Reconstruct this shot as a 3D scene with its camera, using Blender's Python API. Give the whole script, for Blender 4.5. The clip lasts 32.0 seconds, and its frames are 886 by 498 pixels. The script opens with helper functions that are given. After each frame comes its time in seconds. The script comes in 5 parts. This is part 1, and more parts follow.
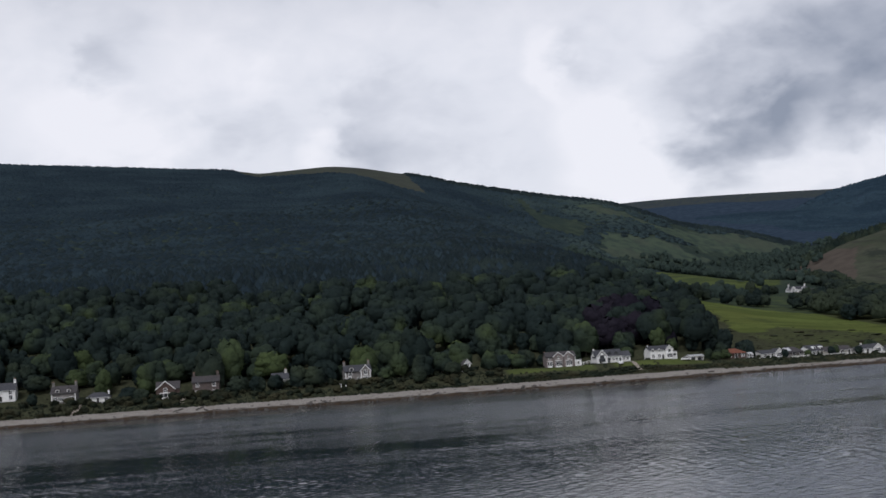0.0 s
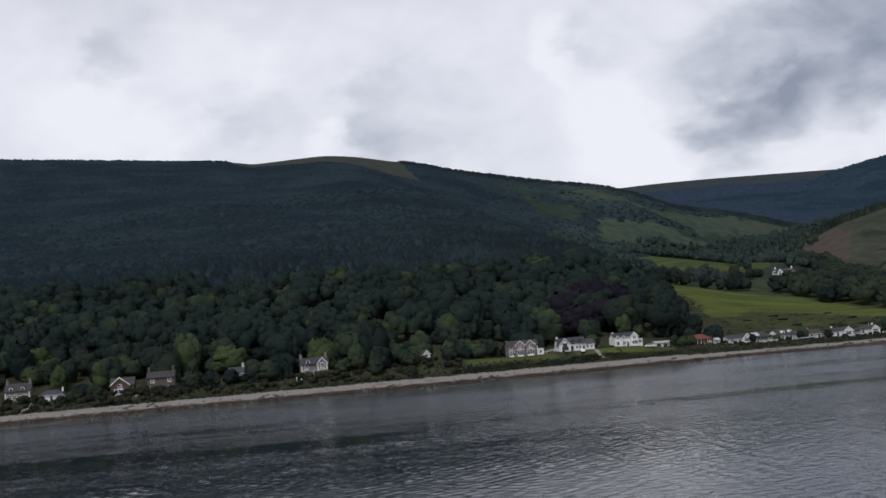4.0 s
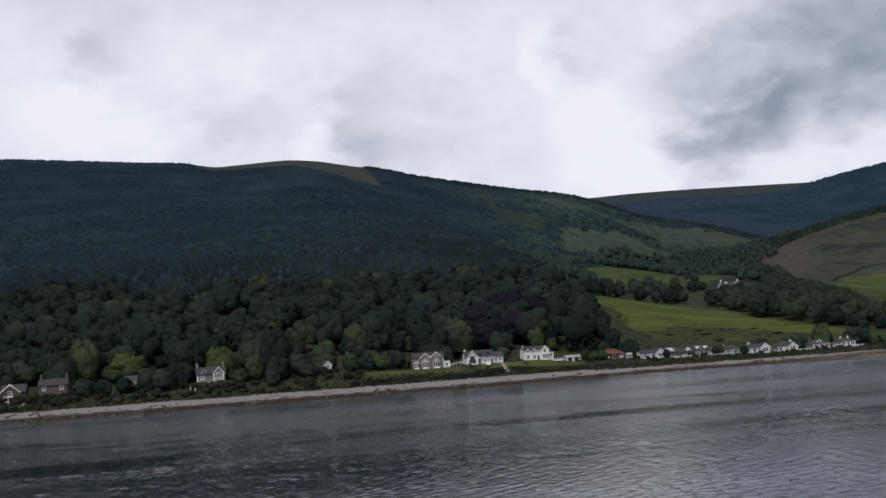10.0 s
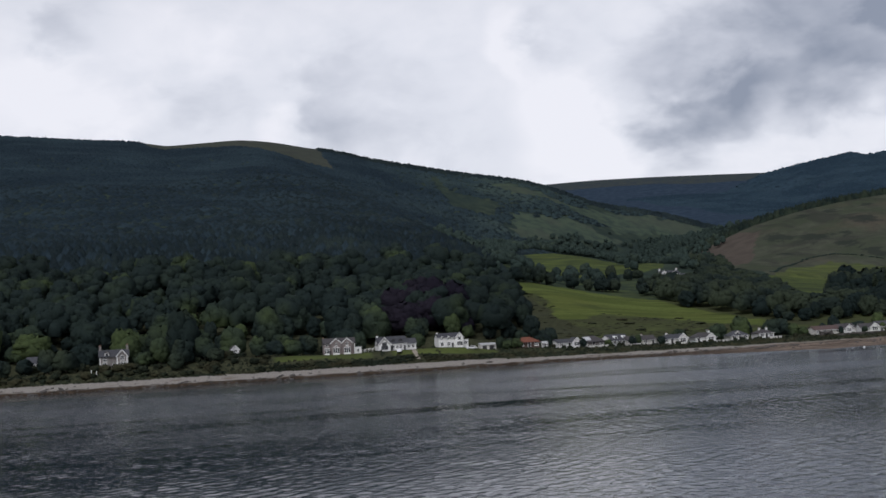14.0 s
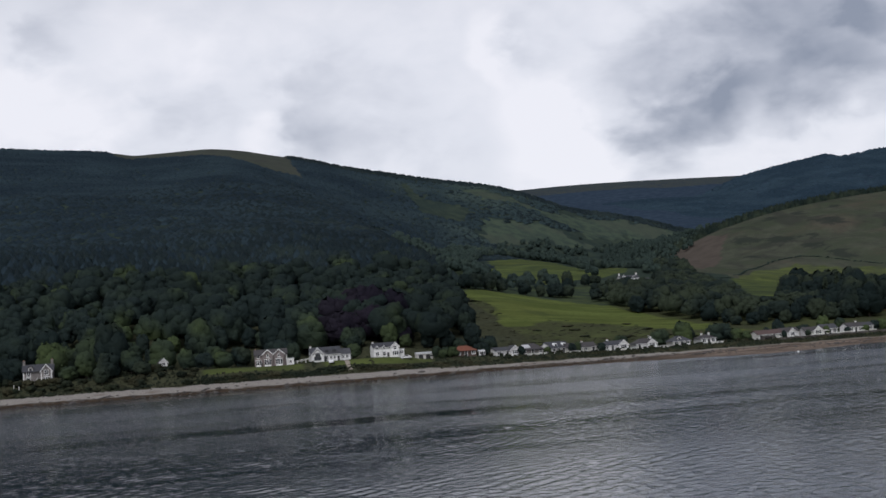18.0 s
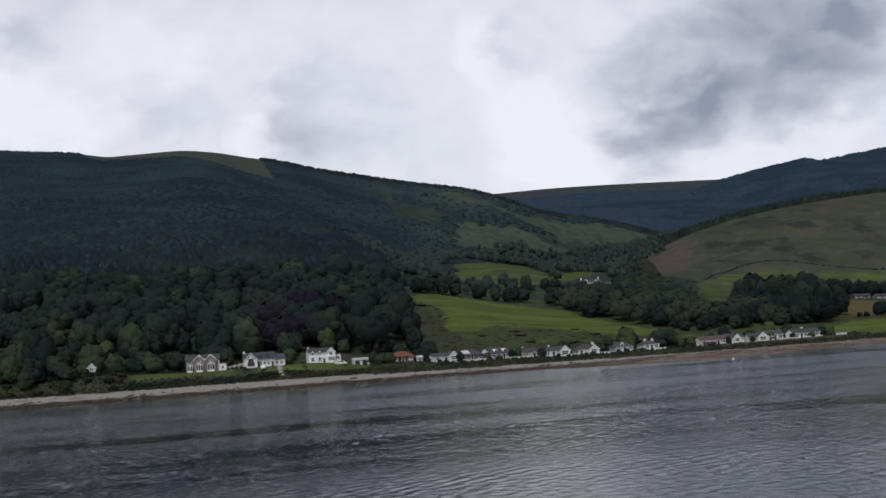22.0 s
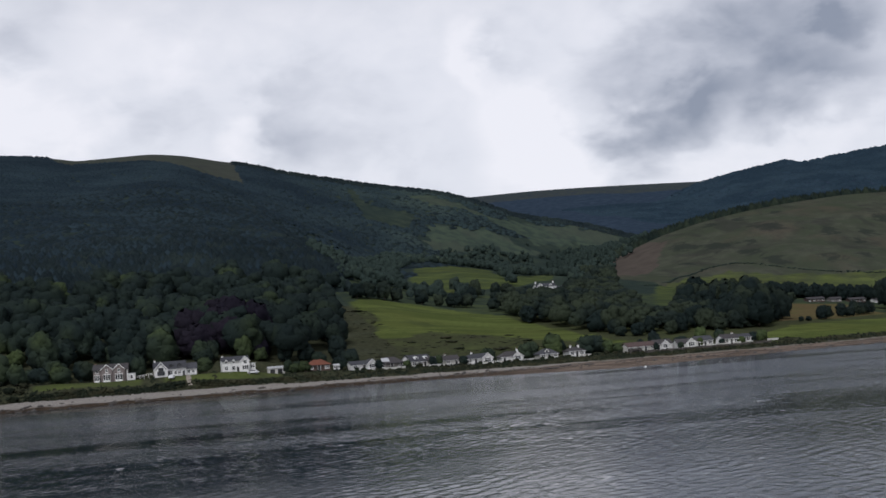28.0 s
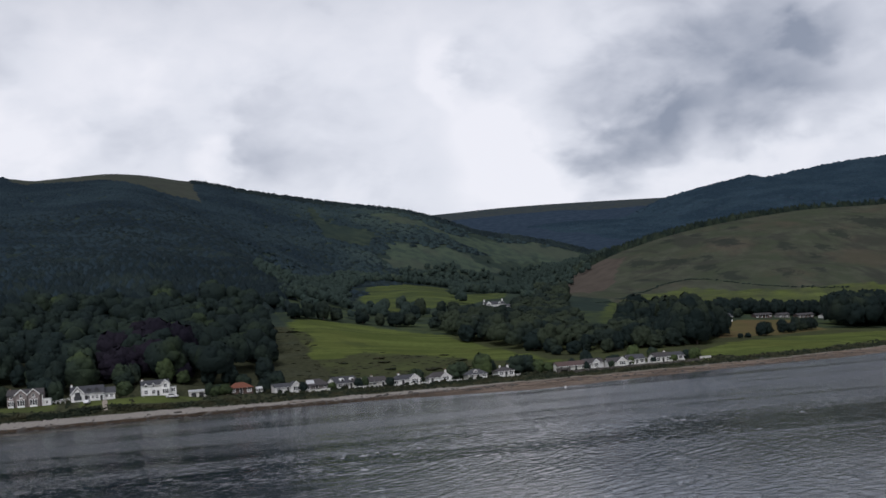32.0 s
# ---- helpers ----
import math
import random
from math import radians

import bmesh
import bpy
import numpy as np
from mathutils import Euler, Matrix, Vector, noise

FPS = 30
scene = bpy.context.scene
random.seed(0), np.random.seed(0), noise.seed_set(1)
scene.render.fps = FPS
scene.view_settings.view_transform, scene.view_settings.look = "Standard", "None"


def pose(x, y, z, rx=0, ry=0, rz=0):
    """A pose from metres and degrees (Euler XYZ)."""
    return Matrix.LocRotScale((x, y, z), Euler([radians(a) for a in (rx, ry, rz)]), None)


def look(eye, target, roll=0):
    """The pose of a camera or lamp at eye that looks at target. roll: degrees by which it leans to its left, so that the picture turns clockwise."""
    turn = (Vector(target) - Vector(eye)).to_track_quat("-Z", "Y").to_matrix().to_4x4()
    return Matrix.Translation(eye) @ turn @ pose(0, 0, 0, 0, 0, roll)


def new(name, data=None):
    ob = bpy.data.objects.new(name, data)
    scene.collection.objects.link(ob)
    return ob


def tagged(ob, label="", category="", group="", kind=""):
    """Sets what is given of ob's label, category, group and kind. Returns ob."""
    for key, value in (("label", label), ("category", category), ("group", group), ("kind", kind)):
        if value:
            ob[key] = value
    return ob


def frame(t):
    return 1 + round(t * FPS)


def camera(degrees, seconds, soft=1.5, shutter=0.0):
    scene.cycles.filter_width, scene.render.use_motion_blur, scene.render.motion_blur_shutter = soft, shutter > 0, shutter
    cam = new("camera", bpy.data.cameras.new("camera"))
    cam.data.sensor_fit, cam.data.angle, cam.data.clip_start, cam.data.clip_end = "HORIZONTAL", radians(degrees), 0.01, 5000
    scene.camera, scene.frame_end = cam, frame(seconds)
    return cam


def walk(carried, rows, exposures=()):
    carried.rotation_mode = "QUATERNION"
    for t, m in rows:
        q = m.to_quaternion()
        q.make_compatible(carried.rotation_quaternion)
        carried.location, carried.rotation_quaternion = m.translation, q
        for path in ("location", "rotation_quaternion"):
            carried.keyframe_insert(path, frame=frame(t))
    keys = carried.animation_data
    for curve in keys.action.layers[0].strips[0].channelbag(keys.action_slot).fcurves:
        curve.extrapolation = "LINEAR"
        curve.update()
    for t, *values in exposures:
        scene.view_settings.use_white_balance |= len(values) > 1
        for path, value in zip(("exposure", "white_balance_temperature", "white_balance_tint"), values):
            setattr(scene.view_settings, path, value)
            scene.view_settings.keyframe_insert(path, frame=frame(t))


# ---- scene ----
cam = camera(38.0, 32.0, soft=1.6)
PATH = [
    (0.0, 0.00, 0.00, 15.00, 94.744, 4.025, -9.876),
    (0.5, 2.85, 0.79, 14.96, 94.704, 3.867, -9.688),
    (1.0, 5.70, 1.57, 14.92, 94.401, 3.750, -9.851),
    (1.5, 8.54, 2.34, 14.87, 94.092, 3.576, -10.039),
    (2.0, 11.38, 3.10, 14.83, 93.897, 4.193, -10.089),
    (2.5, 14.20, 3.86, 14.79, 93.880, 4.604, -10.188),
    (3.0, 17.02, 4.61, 14.75, 94.037, 4.776, -9.886),
    (3.5, 19.84, 5.36, 14.71, 94.168, 4.943, -9.549),
    (5.5, 31.02, 8.26, 14.56, 94.452, 4.765, -8.960),
    (6.0, 33.80, 8.97, 14.52, 94.736, 4.629, -8.872),
    (6.5, 36.57, 9.67, 14.49, 94.883, 4.707, -9.043),
    (7.0, 39.34, 10.37, 14.45, 94.795, 4.030, -9.792),
    (7.5, 42.10, 11.05, 14.42, 94.791, 3.904, -10.513),
    (8.0, 44.85, 11.73, 14.38, 94.570, 3.991, -10.876),
    (8.5, 47.60, 12.40, 14.35, 94.331, 3.692, -10.899),
    (9.0, 50.34, 13.07, 14.31, 94.392, 4.114, -10.661),
    (9.5, 53.07, 13.73, 14.28, 94.326, 4.275, -10.309),
    (10.0, 55.79, 14.38, 14.25, 94.446, 4.122, -10.147),
    (10.5, 58.51, 15.02, 14.21, 94.486, 4.369, -9.958),
    (11.0, 61.22, 15.66, 14.18, 94.436, 4.168, -10.015),
    (11.5, 63.93, 16.29, 14.15, 94.435, 4.019, -10.252),
    (12.0, 66.63, 16.91, 14.12, 94.296, 3.974, -10.390),
    (12.5, 69.32, 17.53, 14.09, 94.006, 3.839, -10.879),
    (13.0, 72.01, 18.13, 14.06, 93.852, 3.478, -11.318),
    (13.5, 74.68, 18.73, 14.03, 93.884, 3.605, -11.423),
    (14.0, 77.35, 19.33, 14.00, 93.621, 3.249, -11.772),
    (14.5, 80.02, 19.91, 13.97, 93.452, 3.105, -12.165),
    (16.5, 90.61, 22.19, 13.86, 93.433, 3.360, -12.741),
    (17.0, 93.24, 22.74, 13.84, 93.452, 2.984, -12.867),
    (17.5, 95.87, 23.28, 13.81, 93.695, 3.541, -12.751),
    (18.0, 98.48, 23.82, 13.79, 93.868, 4.004, -12.431),
    (18.5, 101.09, 24.35, 13.76, 93.916, 3.601, -12.546),
    (19.0, 103.70, 24.87, 13.74, 94.197, 3.750, -12.493),
    (19.5, 106.29, 25.38, 13.71, 94.192, 4.069, -12.249),
    (20.0, 108.88, 25.89, 13.69, 94.119, 3.783, -12.453),
    (20.5, 111.47, 26.39, 13.67, 93.988, 3.965, -12.528),
    (21.0, 114.04, 26.89, 13.65, 93.745, 4.291, -12.756),
    (21.5, 116.61, 27.37, 13.62, 93.736, 3.796, -13.075),
    (22.0, 119.18, 27.85, 13.60, 93.943, 3.862, -13.025),
    (22.5, 121.73, 28.32, 13.58, 93.848, 4.091, -13.006),
    (23.0, 124.28, 28.79, 13.56, 93.914, 3.870, -13.144),
    (23.5, 126.83, 29.25, 13.54, 94.003, 3.924, -13.145),
    (24.0, 129.36, 29.70, 13.52, 93.852, 4.079, -13.194),
    (24.5, 131.89, 30.14, 13.51, 93.873, 3.684, -13.401),
    (25.0, 134.42, 30.58, 13.49, 94.090, 4.137, -13.250),
    (25.5, 136.93, 31.00, 13.47, 94.072, 4.146, -13.183),
    (27.5, 146.93, 32.65, 13.41, 94.019, 3.966, -13.496),
    (28.0, 149.41, 33.04, 13.39, 94.043, 4.113, -13.400),
    (28.5, 151.89, 33.43, 13.38, 93.886, 3.984, -13.662),
    (29.0, 154.35, 33.81, 13.36, 93.813, 4.219, -14.006),
    (29.5, 156.82, 34.18, 13.35, 94.001, 4.412, -14.023),
    (30.0, 159.27, 34.54, 13.34, 93.947, 4.281, -14.332),
    (30.5, 161.72, 34.90, 13.32, 94.122, 4.400, -14.436),
    (31.0, 164.16, 35.25, 13.31, 94.340, 4.601, -14.361),
    (31.5, 166.60, 35.59, 13.30, 94.433, 4.398, -14.561),
    (32.0, 169.02, 35.93, 13.29, 94.725, 4.632, -14.561),
]
walk(cam, [(t, pose(x, y, z, rx, ry, rz)) for t, x, y, z, rx, ry, rz in PATH], exposures=((0, 0.0, 6330, 14), (32, 0.0, 6330, 14)))

# ---- world, sun ----
SUN_EL, SUN_AZ = radians(48), radians(-150)      # azimuth from north (+y) to the east (+x)


class Nodes:
    """A short way to write node trees."""

    def __init__(self, tree):
        self.tree = tree
        tree.nodes.clear()

    def add(self, kind, **inputs):
        n = self.tree.nodes.new(kind)
        for key, value in inputs.items():
            slot = n.inputs[int(key[1:])] if key[0] == "i" and key[1:].isdigit() else n.inputs[key.replace("_", " ")]
            if isinstance(value, bpy.types.NodeSocket):
                self.tree.links.new(value, slot)
            else:
                slot.default_value = value
        return n

    def math(self, op, a, b=0.0, c=0.0, clamp=False):
        n = self.add("ShaderNodeMath", i0=a, i1=b, i2=c)
        n.operation, n.use_clamp = op, clamp
        return n.outputs[0]

    def mix(self, fac, a, b, blend="MIX"):
        n = self.add("ShaderNodeMix")
        n.data_type, n.blend_type = "RGBA", blend
        for slot, value in ((n.inputs[0], fac), (n.inputs[6], a), (n.inputs[7], b)):
            if isinstance(value, bpy.types.NodeSocket):
                self.tree.links.new(value, slot)
            elif slot.type == "RGBA" and len(value) == 3:
                slot.default_value = (*value, 1)
            else:
                slot.default_value = value
        return n.outputs[2]

    def ramp(self, fac, lo, hi, a=0.0, b=1.0, smooth=True):
        n = self.add("ShaderNodeMapRange", i0=fac, i1=lo, i2=hi, i3=a, i4=b)
        n.interpolation_type = "SMOOTHSTEP" if smooth else "LINEAR"
        return n.outputs[0]

    def noise(self, vec, scale, detail=4.0, rough=0.55, distort=0.0):
        return self.add("ShaderNodeTexNoise", Vector=vec, Scale=scale, Detail=detail, Roughness=rough, Distortion=distort).outputs[0]


def make_world():
    world = bpy.data.worlds.new("overcast_sky")
    world.use_nodes = True
    scene.world = world
    n = Nodes(world.node_tree)
    sky_node = n.add("ShaderNodeTexSky")
    sky_node.sky_type, sky_node.sun_disc, sky_node.sun_elevation, sky_node.sun_rotation = "NISHITA", False, SUN_EL, SUN_AZ
    sky = sky_node.outputs[0]
    blue = n.mix(1.0, sky, (0.10, 0.10, 0.10), "MULTIPLY")
    way = n.add("ShaderNodeTexCoord").outputs["Generated"]
    xyz = n.add("ShaderNodeSeparateXYZ", Vector=way)
    x, y, z = xyz.outputs
    az = n.math("MULTIPLY", n.math("ARCTAN2", x, y), 57.2958)
    el = n.math("MULTIPLY", n.math("ARCSINE", z), 57.2958)
    height = el
    # cloud layer seen in perspective
    up = n.math("MAXIMUM", n.math("ADD", z, 0.10), 0.03)
    flat = n.add("ShaderNodeCombineXYZ", X=n.math("DIVIDE", x, up), Y=n.math("DIVIDE", y, up), Z=0.0).outputs[0]
    ang = n.add("ShaderNodeCombineXYZ", X=n.math("MULTIPLY", az, 0.1), Y=n.math("MULTIPLY", el, 0.16), Z=0.0).outputs[0]
    big = n.noise(ang, 0.8, 4.0, 0.5, 0.3)
    small = n.noise(ang, 2.2, 4.0, 0.5, 0.4)
    fine = n.noise(ang, 5.0, 3.5, 0.5, 0.3)
    over = n.noise(flat, 0.35, 4.0, 0.55)

    # an even grey layer, thinner and thicker by turns
    total = n.math("ADD", 0.25, n.math("MULTIPLY", n.math("SUBTRACT", big, 0.5), 0.55))
    total = n.math("ADD", total, n.math("MULTIPLY", n.math("SUBTRACT", small, 0.5), 0.58))
    total = n.math("ADD", total, n.math("MULTIPLY", n.math("SUBTRACT", fine, 0.5), 0.30))
    total = n.math("ADD", total, n.math("MULTIPLY", n.math("SUBTRACT", over, 0.5), 0.15))
    # ragged edges for the masses
    az = n.math("ADD", az, n.math("ADD", n.math("MULTIPLY", n.math("SUBTRACT", small, 0.5), 4.0), n.math("MULTIPLY", n.math("SUBTRACT", fine, 0.5), 1.8)))
    el = n.math("ADD", el, n.math("ADD", n.math("MULTIPLY", n.math("SUBTRACT", n.noise(ang, 2.9, 4.0, 0.5, 0.4), 0.5), 3.0), n.math("MULTIPLY", n.math("SUBTRACT", n.noise(ang, 6.3, 3.0, 0.5, 0.3), 0.5), 1.2)))
    for a, e, wa, we, lean, amount in CLOUDS:
        u = n.math("SUBTRACT", az, a)
        v = n.math("SUBTRACT", n.math("SUBTRACT", el, e), n.math("MULTIPLY", u, lean))
        u, v = n.math("DIVIDE", u, wa), n.math("DIVIDE", v, we)
        r = n.math("SQRT", n.math("ADD", n.math("MULTIPLY", u, u), n.math("MULTIPLY", v, v)))
        total = n.math("ADD", total, n.math("MULTIPLY", n.ramp(r, 0.3, 1.35, 1.0, 0.0), amount))
    shade = n.add("ShaderNodeValToRGB", Fac=total)
    stops = shade.color_ramp.elements
    stops[0].position, stops[0].color = 0.0, (0.875, 0.885, 0.91, 1)
    stops[1].position, stops[1].color = 1.0, (0.27, 0.305, 0.37, 1)
    for pos, col in ((0.30, (0.755, 0.78, 0.82, 1)), (0.60, (0.55, 0.58, 0.635, 1))):
        stops.new(pos).color = col
    low = n.ramp(height, -2.0, 0.5)
    cloud = n.mix(low, (0.12, 0.13, 0.15), shade.outputs[0])
    thick = n.ramp(height, 12.5, 26.0, 1.0, 0.42)      # unseen sky overhead dimmed and blued to darken the water's reflections
    cloud = n.mix(1.0, cloud, n.add("ShaderNodeCombineColor", Red=n.ramp(height, 12.5, 26.0, 1.0, 0.41), Green=thick, Blue=n.ramp(height, 12.5, 26.0, 1.0, 0.46)).outputs[0], "MULTIPLY")
    colour = n.mix(0.94, blue, cloud)
    n.add("ShaderNodeOutputWorld", Surface=n.add("ShaderNodeBackground", Color=colour, Strength=1.0).outputs[0])


# cloud masses: azimuth, elevation, half width, half height, lean, weight (above 0 darker)
CLOUDS = [
    (-4.5, 10.7, 3.9, 2.2, 0, -0.30),
    (-4.7, 13.3, 1.6, 1.0, 0, 0.25),
    (0.6, 13.3, 2.7, 1.7, 0, -0.20),
    (2.7, 10.4, 2.2, 1.5, 0, 0.12),
    (5.4, 9.2, 1.6, 1.1, 0, -0.30),
    (8.6, 10.4, 3.6, 3.0, 0, 0.24),
    (8.6, 9.1, 1.7, 0.9, 0, 0.06),
    (12.8, 9.7, 2.9, 3.0, 0, 0.14),
    (15.7, 12.3, 1.0, 1.7, 0, -0.30),
    (17.6, 9.2, 2.2, 2.4, -0.2, -0.28),
    (18.6, 7.2, 3.2, 1.5, 0, -0.22),
    (17.7, 13.1, 2.0, 1.2, 0, 0.10),
    (23.7, 8.6, 3.0, 2.1, 0.3, 0.48),
    (26.9, 9.3, 4.8, 1.8, 0.3, 0.25),
    (31.1, 9.4, 3.7, 1.3, 0.15, 0.28),
    (26.5, 11.5, 6.5, 2.4, 0.1, 0.38),
    (30.3, 7.4, 3.2, 0.9, 0.2, -0.16),
    (26.2, 6.4, 2.9, 0.7, 0.35, -0.14),
    (31.9, 12.3, 1.5, 0.9, 0, 0.25),
    (31.0, 10.6, 2.4, 1.0, 0, 0.10),
    # clouds mostly out of view, added to darken what the water reflects
    (42.0, 19.0, 17.0, 8.5, 0.1, 0.65),
    (45.0, 9.0, 9.5, 6.5, 0.0, 0.5),
    (46.0, 24.0, 24.0, 9.0, 0.0, 0.85),
    (6.0, 27.0, 30.0, 9.0, 0.0, 0.6),
]
make_world()
sun = new("sun", bpy.data.lights.new("sun", "SUN"))
sun.data.energy, sun.data.angle, sun.data.color = 1.65, radians(20), (1.0, 0.985, 0.97)
sun.matrix_world = look((-300 * math.sin(-SUN_AZ), 300 * math.cos(SUN_AZ), 330), (0, 0, 0))

# ---- materials ----


def material(name, build):
    m = bpy.data.materials.new(name)
    m.use_nodes = True
    n = Nodes(m.node_tree)
    shader = build(n)
    n.add("ShaderNodeOutputMaterial", Surface=shader)
    return m


def world_place(n):
    return n.add("ShaderNodeNewGeometry").outputs["Position"]


def principled(n, colour, rough=0.8, metal=0.0, bump=None, depth=0.02, strength=0.6, spec=0.4):
    if isinstance(colour, tuple) and len(colour) == 3:
        colour = (*colour, 1)
    p = n.add("ShaderNodeBsdfPrincipled", Base_Color=colour, Roughness=rough, Metallic=metal)
    p.inputs["Specular IOR Level"].default_value = spec
    if bump is not None:
        b = n.add("ShaderNodeBump", Strength=strength, Distance=depth, Height=bump)
        n.tree.links.new(b.outputs[0], p.inputs["Normal"])
    return p.outputs[0]


def varied(name, dark, light, scale=3.0, rough=0.85, depth=0.02, stain=None, stain_scale=0.4, metal=0.0, spec=0.4, random_amount=0.0):
    def build(n):
        p = world_place(n)
        f = n.noise(p, scale, 5.0, 0.6)
        c = n.mix(n.ramp(f, 0.3, 0.7), dark, light)
        if stain:
            c = n.mix(n.ramp(n.noise(p, stain_scale, 4.0, 0.65), 0.5, 0.78, 0.0, 0.75), c, stain)
        if random_amount:
            r = n.add("ShaderNodeObjectInfo").outputs["Random"]
            c = n.mix(n.math("MULTIPLY", r, random_amount), c, tuple(v * 0.45 for v in dark))
        return principled(n, c, rough, metal, f, depth, 0.5, spec)
    return material(name, build)


def foliage(name, dark, light, tint, patch=0.09, rough=0.8):
    """Leaves: clumps, trees and stands a little different from one another."""
    def build(n):
        p = world_place(n)
        r = n.add("ShaderNodeNewGeometry").outputs["Random Per Island"]
        o = n.add("ShaderNodeObjectInfo").outputs["Random"]
        stand = n.noise(p, patch, 2.0, 0.5)
        wide = n.noise(p, patch * 0.12, 4.0, 0.55)
        mean = tuple((a + b) / 2 for a, b in zip(dark, light))
        c = n.mix(n.ramp(n.math("ADD", n.math("MULTIPLY", stand, 0.75), n.math("MULTIPLY", o, 0.25)), 0.38, 0.72), dark, light)
        c = n.mix(n.math("MULTIPLY", n.math("SUBTRACT", 1.0, r), 0.35), c, mean)
        c = n.mix(n.ramp(n.math("ADD", n.math("MULTIPLY", o, 0.3), n.noise(p, patch * 0.7, 1.0)), 0.58, 0.84, 0.0, 0.9), c, tint)
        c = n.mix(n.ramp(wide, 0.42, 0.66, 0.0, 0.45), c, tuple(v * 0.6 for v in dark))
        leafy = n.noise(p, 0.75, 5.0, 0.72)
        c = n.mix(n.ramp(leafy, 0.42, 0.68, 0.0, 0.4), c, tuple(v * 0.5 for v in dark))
        return principled(n, c, rough, 0.0, leafy, 0.7, 0.8, spec=0.03)
    return material(name, build)


def build_land(n):
    """Land cover: shingle and wet weed by height, pasture, moor and wood floor by the cover that grows there; far
    slopes tinted blue for haze.
    """
    p = world_place(n)
    xyz = n.add("ShaderNodeSeparateXYZ", Vector=p)
    cover = n.add("ShaderNodeVertexColor")
    cover.layer_name = "cover"
    parts = n.add("ShaderNodeSeparateColor", Color=cover.outputs[0])
    pasture, moor, bare = parts.outputs[0], parts.outputs[1], parts.outputs[2]
    fine = n.noise(p, 0.5, 6.0, 0.65)
    mid = n.noise(p, 0.06, 5.0, 0.6)
    wide = n.noise(p, 0.012, 4.0, 0.55)
    streak = n.noise(n.add("ShaderNodeMapping", Vector=p, Scale=(0.02, 0.07, 0.02)).outputs[0], 1.0, 4.0, 0.6)
    floor_c = n.mix(n.ramp(mid, 0.3, 0.7), (0.027, 0.039, 0.034), (0.044, 0.060, 0.043))
    floor_c = n.mix(n.ramp(wide, 0.4, 0.7, 0.0, 0.6), floor_c, (0.026, 0.040, 0.038))
    # far slopes mixed to blue: distance haze put into the ground colour
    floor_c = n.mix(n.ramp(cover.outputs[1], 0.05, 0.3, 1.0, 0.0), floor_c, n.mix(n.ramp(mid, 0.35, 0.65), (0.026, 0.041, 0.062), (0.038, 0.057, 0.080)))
    bank = n.mix(n.ramp(fine, 0.35, 0.65), (0.036, 0.041, 0.025), (0.058, 0.061, 0.036))
    floor_c = n.mix(n.ramp(cover.outputs[1], 0.7, 0.9), floor_c, bank)
    grass = n.mix(n.ramp(streak, 0.3, 0.7), (0.068, 0.088, 0.028), (0.112, 0.140, 0.042))
    grass = n.mix(n.ramp(fine, 0.45, 0.75, 0.0, 0.55), grass, (0.050, 0.068, 0.018))
    grass = n.mix(n.ramp(wide, 0.5, 0.75, 0.0, 0.5), grass, (0.105, 0.115, 0.036))
    grass = n.mix(n.ramp(n.noise(n.add("ShaderNodeMapping", Vector=p, Scale=(0.016, 0.034, 0.02)).outputs[0], 1.0, 5.0, 0.65, 0.6), 0.50, 0.64, 0.0, 0.6), grass, (0.050, 0.062, 0.028))
    rushes = n.noise(n.add("ShaderNodeMapping", Vector=p, Scale=(0.030, 0.085, 0.03)).outputs[0], 1.0, 5.0, 0.65, 0.5)
    grass = n.mix(n.ramp(rushes, 0.53, 0.66, 0.0, 0.65), grass, (0.042, 0.054, 0.022))
    heath = n.mix(n.ramp(mid, 0.3, 0.7), (0.052, 0.058, 0.043), (0.074, 0.081, 0.059))
    heath = n.mix(n.ramp(n.noise(p, 0.02, 6.0, 0.65), 0.44, 0.60, 0.0, 0.8), heath, (0.050, 0.062, 0.040))
    heath = n.mix(n.math("MULTIPLY", n.ramp(n.noise(p, 0.011, 5.0, 0.6), 0.52, 0.68, 0.0, 0.5), n.math("MULTIPLY", n.ramp(xyz.outputs[0], 400.0, 650.0), n.ramp(xyz.outputs[1], 1600.0, 1750.0, 1.0, 0.0))), heath, (0.086, 0.069, 0.054))
    heather = n.noise(n.add("ShaderNodeMapping", Vector=p, Scale=(0.026, 0.014, 0.018)).outputs[0], 1.0, 4.0, 0.6, 0.4)
    heath = n.mix(n.ramp(heather, 0.50, 0.66, 0.0, 0.6), heath, (0.036, 0.038, 0.034))
    heath = n.mix(n.ramp(heather, 0.30, 0.42, 0.5, 0.0), heath, (0.055, 0.064, 0.047))
    heath = n.mix(n.ramp(fine, 0.5, 0.8, 0.0, 0.4), heath, (0.042, 0.047, 0.036))
    heath = n.mix(n.ramp(xyz.outputs[1], 1720.0, 1850.0, 0.0, 0.6), heath, (0.056, 0.062, 0.056))      # paler moor grass on the tops
    earth = n.mix(n.ramp(mid, 0.3, 0.7), (0.072, 0.062, 0.052), (0.092, 0.079, 0.066))
    earth = n.mix(n.ramp(xyz.outputs[1], 900.0, 1000.0, 1.0, 0.0), earth, n.mix(n.ramp(fine, 0.3, 0.7), (0.095, 0.070, 0.038), (0.135, 0.100, 0.055)))
    edge = n.math("MULTIPLY", n.math("SUBTRACT", mid, 0.5), 0.55)
    c = n.mix(n.ramp(n.math("ADD", moor, edge), 0.35, 0.65), floor_c, heath)
    hill_grass = n.add("ShaderNodeVertexColor")
    hill_grass.layer_name = "hill_grass"
